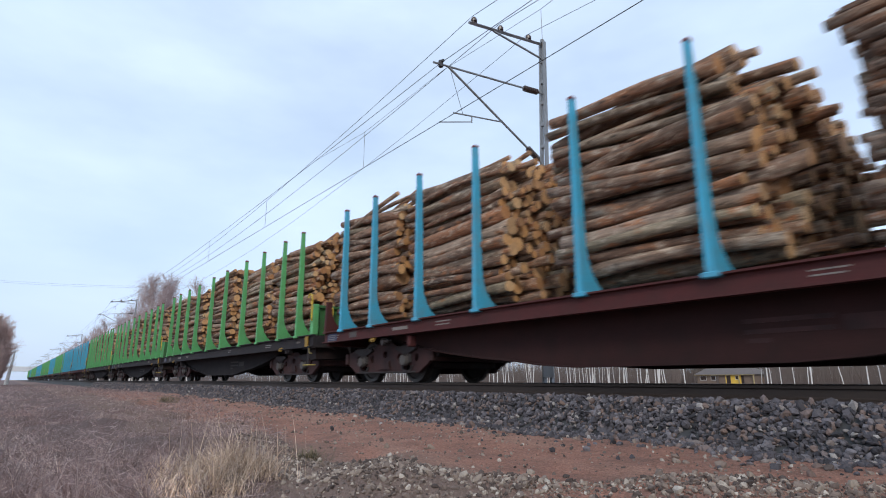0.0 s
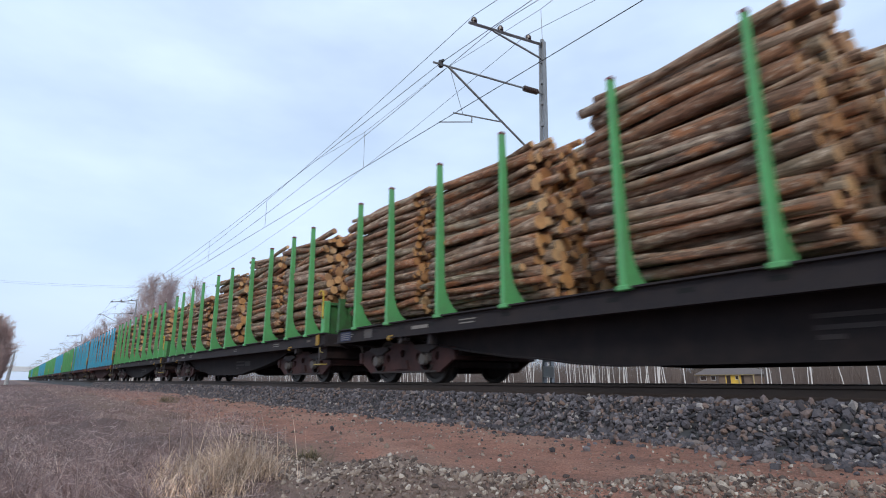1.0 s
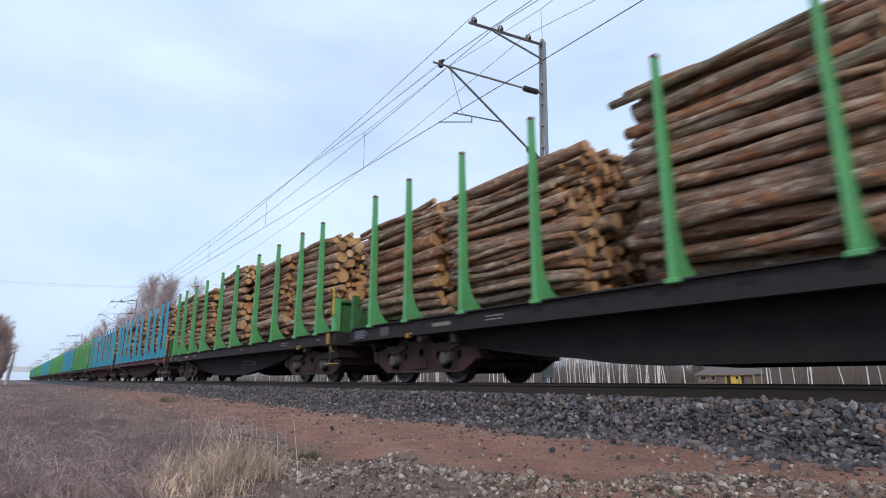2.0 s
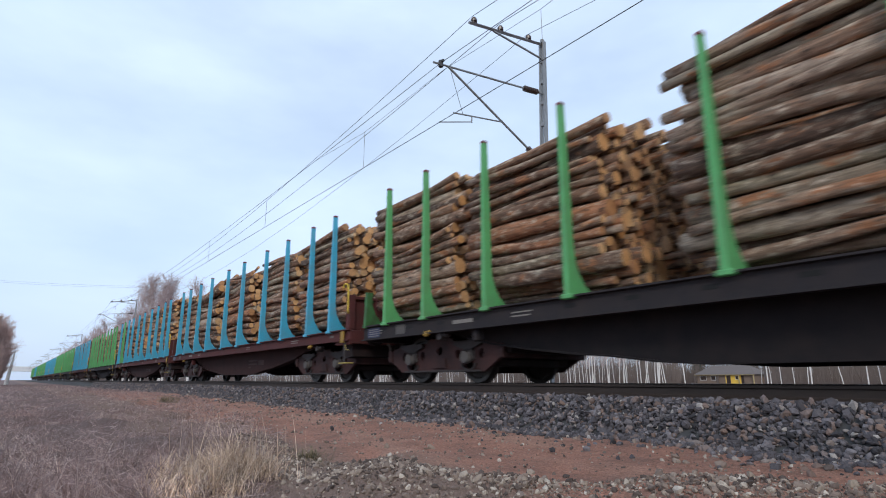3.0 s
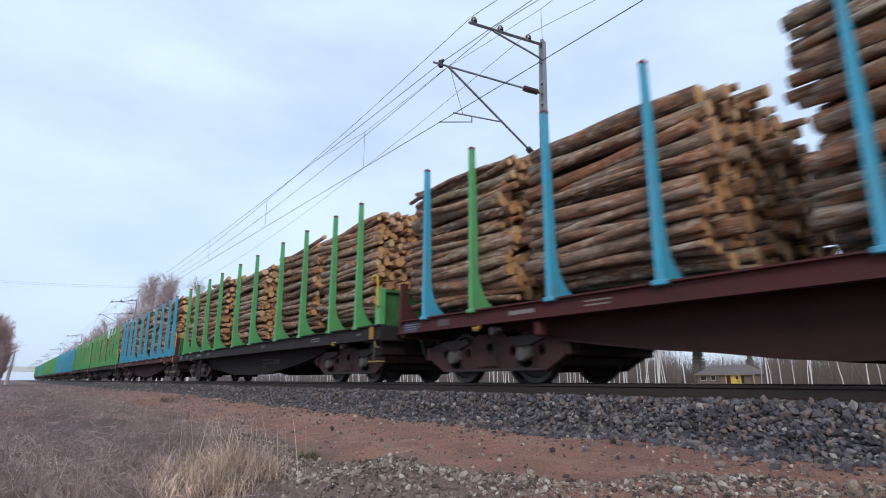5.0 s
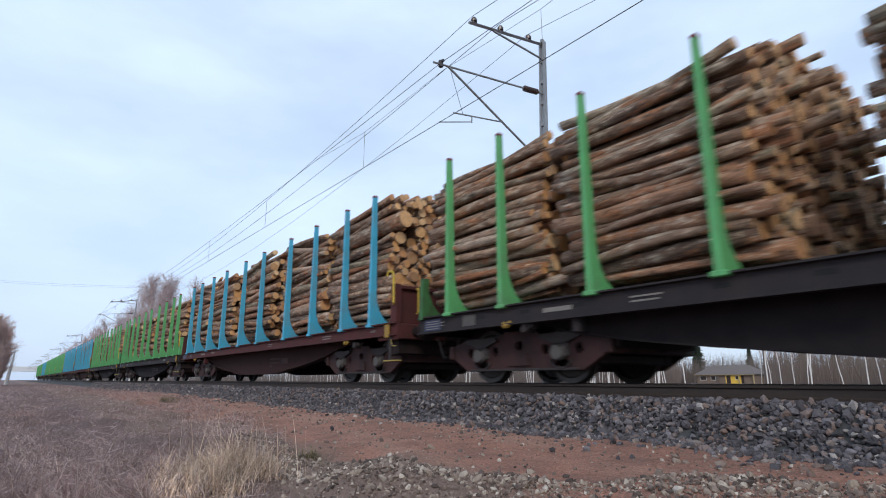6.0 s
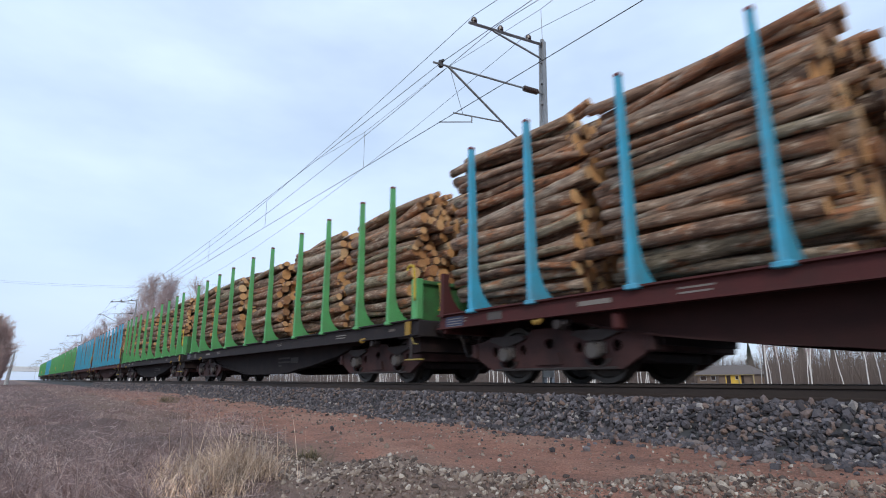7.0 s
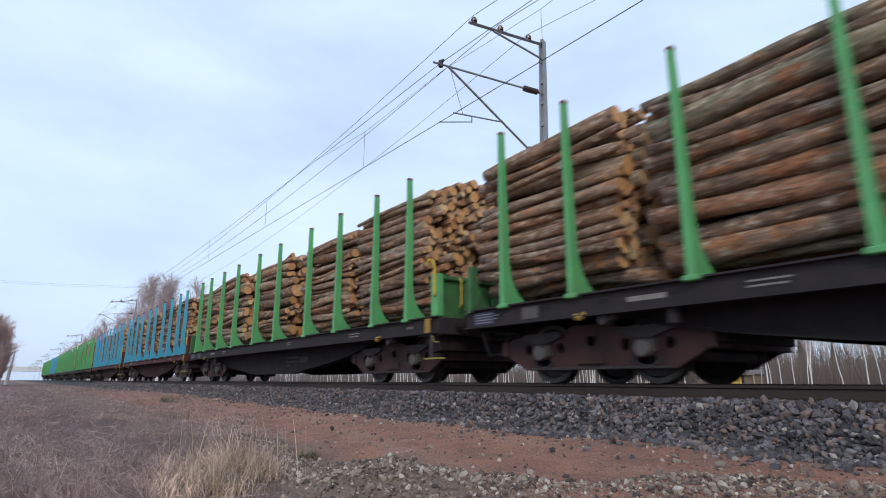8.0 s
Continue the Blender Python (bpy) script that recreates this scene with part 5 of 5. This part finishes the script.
def build_spruce(x, y, z, h, seed):
    rng = np.random.default_rng(seed)
    tree = group("spruce_tree", "dark green spruce behind the birch wood", "tree", "spruces behind the wood", pose(x, y, z))
    v, f = tube_arrays([[0, 0, 0, 0, 0, h, 0.22, 0.02]], 7)
    ob = new("trunk", raw_mesh("trunk", v, [f], [TWIG]))
    ob.parent = tree
    segs = []
    for k in range(900):
        t = rng.random() ** 0.8
        zz = h * (0.06 + 0.94 * t)
        ln = (1 - t) * h * 0.17 * rng.uniform(0.55, 1.1) + 0.15
        a = rng.uniform(0, 2 * np.pi)
        segs.append([0, 0, zz, ln * math.cos(a), ln * math.sin(a), zz - ln * rng.uniform(0.1, 0.5), 0.20, 0.05])
    v, f = tube_arrays(segs, 3)
    ob = new("crown", raw_mesh("crown", v, [f], [SPRUCE]))
    ob.parent = tree


def build_house():
    house = group("house", "low yellow wooden house with a grey hipped roof", "house", "", pose(-74.6, 143, float(ground_height(-74.6, 143)), 0, 0, 0))
    # wall in shaded brown, with a panel painted as the lit part
    bm = bmesh.new()
    add_box(bm, (-7.5, 0, -0.3), (7.5, 8, 2.35), 0.02)
    part("wall", bm, WALL_SHADED, house)
    bm = bmesh.new()
    add_box(bm, (0.2, -0.03, -0.3), (4.6, -0.004, 2.3), 0)
    part("porch_wall", bm, WALL_LIT, house, "yellow boarded porch wall, its lit look painted as brighter colour")
    bm = bmesh.new()
    e = [bm.verts.new(c) for c in ((-8.1, -0.7, 2.3), (8.1, -0.7, 2.3), (8.1, 8.7, 2.3), (-8.1, 8.7, 2.3), (-5.5, 4, 4.7), (5.0, 4, 4.7))]
    for q in ((0, 1, 5, 4), (1, 2, 5), (2, 3, 4, 5), (3, 0, 4), (3, 2, 1, 0)):
        bm.faces.new([e[i] for i in q])
    part("roof", bm, ROOFM, house)
    bm = bmesh.new()
    add_box(bm, (-8.0, -0.62, 2.12), (8.0, -0.55, 2.30), 0.01)
    part("eaves_board", bm, WALLX, house)
    for x0, x1, z0, z1, name in ((-6.6, -5.0, 0.9, 1.9, "window"), (-3.6, -2.4, 0.9, 1.9, "window"), (2.9, 3.7, 1.1, 1.9, "window"), (0.6, 1.5, 0.0, 2.0, "door"), (4.4, 5.0, 0.0, 2.0, "door")):
        bm = bmesh.new()
        add_box(bm, (x0 - 0.1, -0.08, z0 - 0.1), (x1 + 0.1, -0.034, z1 + 0.1), 0.01)
        w = part(name, bm, WHITE if name == "window" else ROOFM, house)
        bm = bmesh.new()
        add_box(bm, (x0, -0.10, z0), (x1, -0.084, z1), 0)
        part("pane" if name == "window" else "door_panel", bm, GLASS, w)
    for x in (-8.0, -1.6, 3.9, 7.6):
        bm = bmesh.new()
        add_box(bm, (x - 0.12, -0.6, -0.3), (x + 0.12, -0.36, 2.2), 0.02)
        part("porch_post", bm, WALLX if x > 3 else ROOFM, house)


def build_bridge():
    bridge = group("road_bridge", "white concrete road bridge over the railway", "bridge", "", pose(-440, 0, 0))
    bm = bmesh.new()
    add_box(bm, (-5, -16, 5.3), (5, 60, 7.2), 0.05)
    part("deck", bm, WHITE, bridge)
    for x in (-5, 5):
        bm = bmesh.new()
        add_box(bm, (x - 0.15, -16, 7.2), (x + 0.15, 60, 8.2), 0.03)
        part("parapet", bm, WHITE, bridge)
    for y in (-13, 9, 14, 40):
        for x in (-3, 3):
            bm = bmesh.new()
            add_tube(bm, (x, y, -1), (x, y, 5.3), 0.6, n=12)
            part("pier", bm, WHITE, bridge)


def build_power_pole():
    pole = group("power_pole", "grey wooden double power pole with a crossarm", "power pole", "", pose(-39.6, 87.4, float(ground_height(-39.6, 87.4)), 0, 0, 12))
    for x, lean in ((-0.75, 0.25), (0.75, -0.05)):
        v, f = stem_arrays([(x - lean, 0, -0.2), (x, 0, 6.9 + x * 0.6)], [0.14, 0.10], 8)
        ob = new("post", raw_mesh("post", v, [f], [ROOFM], smooth=True))
        ob.parent = pole
    bm = bmesh.new()
    add_box(bm, (-0.95, -0.16, 5.95), (0.95, -0.10, 6.12), 0.01)
    part("crossarm", bm, ROOFM, pole)
    bm = bmesh.new()
    add_tube(bm, (-0.85, -0.1, 3.2), (0.7, -0.1, 5.9), 0.05, n=6)
    part("brace", bm, ROOFM, pole)


def build_power_line():
    """A high power line that crosses the railway far off."""
    for x, z in ((-200, 28.1), (-203, 28.0)):
        bm = bmesh.new()
        add_path(bm, [(x, y, z + 0.045 * y + 0.0012 * y * y) for y in range(-80, 90, 10)], 0.017, 4)
        tagged(part("power_line", bm, WIRE, None), "thin dark power line crossing high over the railway", "wire", "power lines over the railway", "structure")


build_woods()
build_power_line()
build_power_pole()
build_house()
build_bridge()

# ---- motion ----
def motions():
    for k, (wagon, stacks, offset) in enumerate(TRAIN):
        times = (0, 1, 2, 3, 4, 5, 6, 7, SECONDS)
        walk(wagon, [(t, pose(offset + run(t), 0, 0)) for t in times])
        for s, stack in enumerate(stacks):
            walk(stack, [(t, pose(offset + STACK_X[s] + run(t), 0, 0)) for t in times])
        if k >= NEAR_WAGONS:
            continue
        # wheels roll on the rail: their turn follows the distance run
        for bogie in wagon.children:
            if not bogie.name.startswith("bogie"):
                continue
            for axle in bogie.children:
                if axle.name.startswith("wheelset"):
                    x = axle.matrix_basis.translation.x
                    rows = [(i / FPS, pose(x, 0, RADIUS, 0, math.degrees(run(i / FPS) / RADIUS), 0)) for i in range(int(SECONDS * FPS) + 1)]
                    walk(axle, rows)


build_stones(BED_OB)
build_grit()
build_grass()

motions()
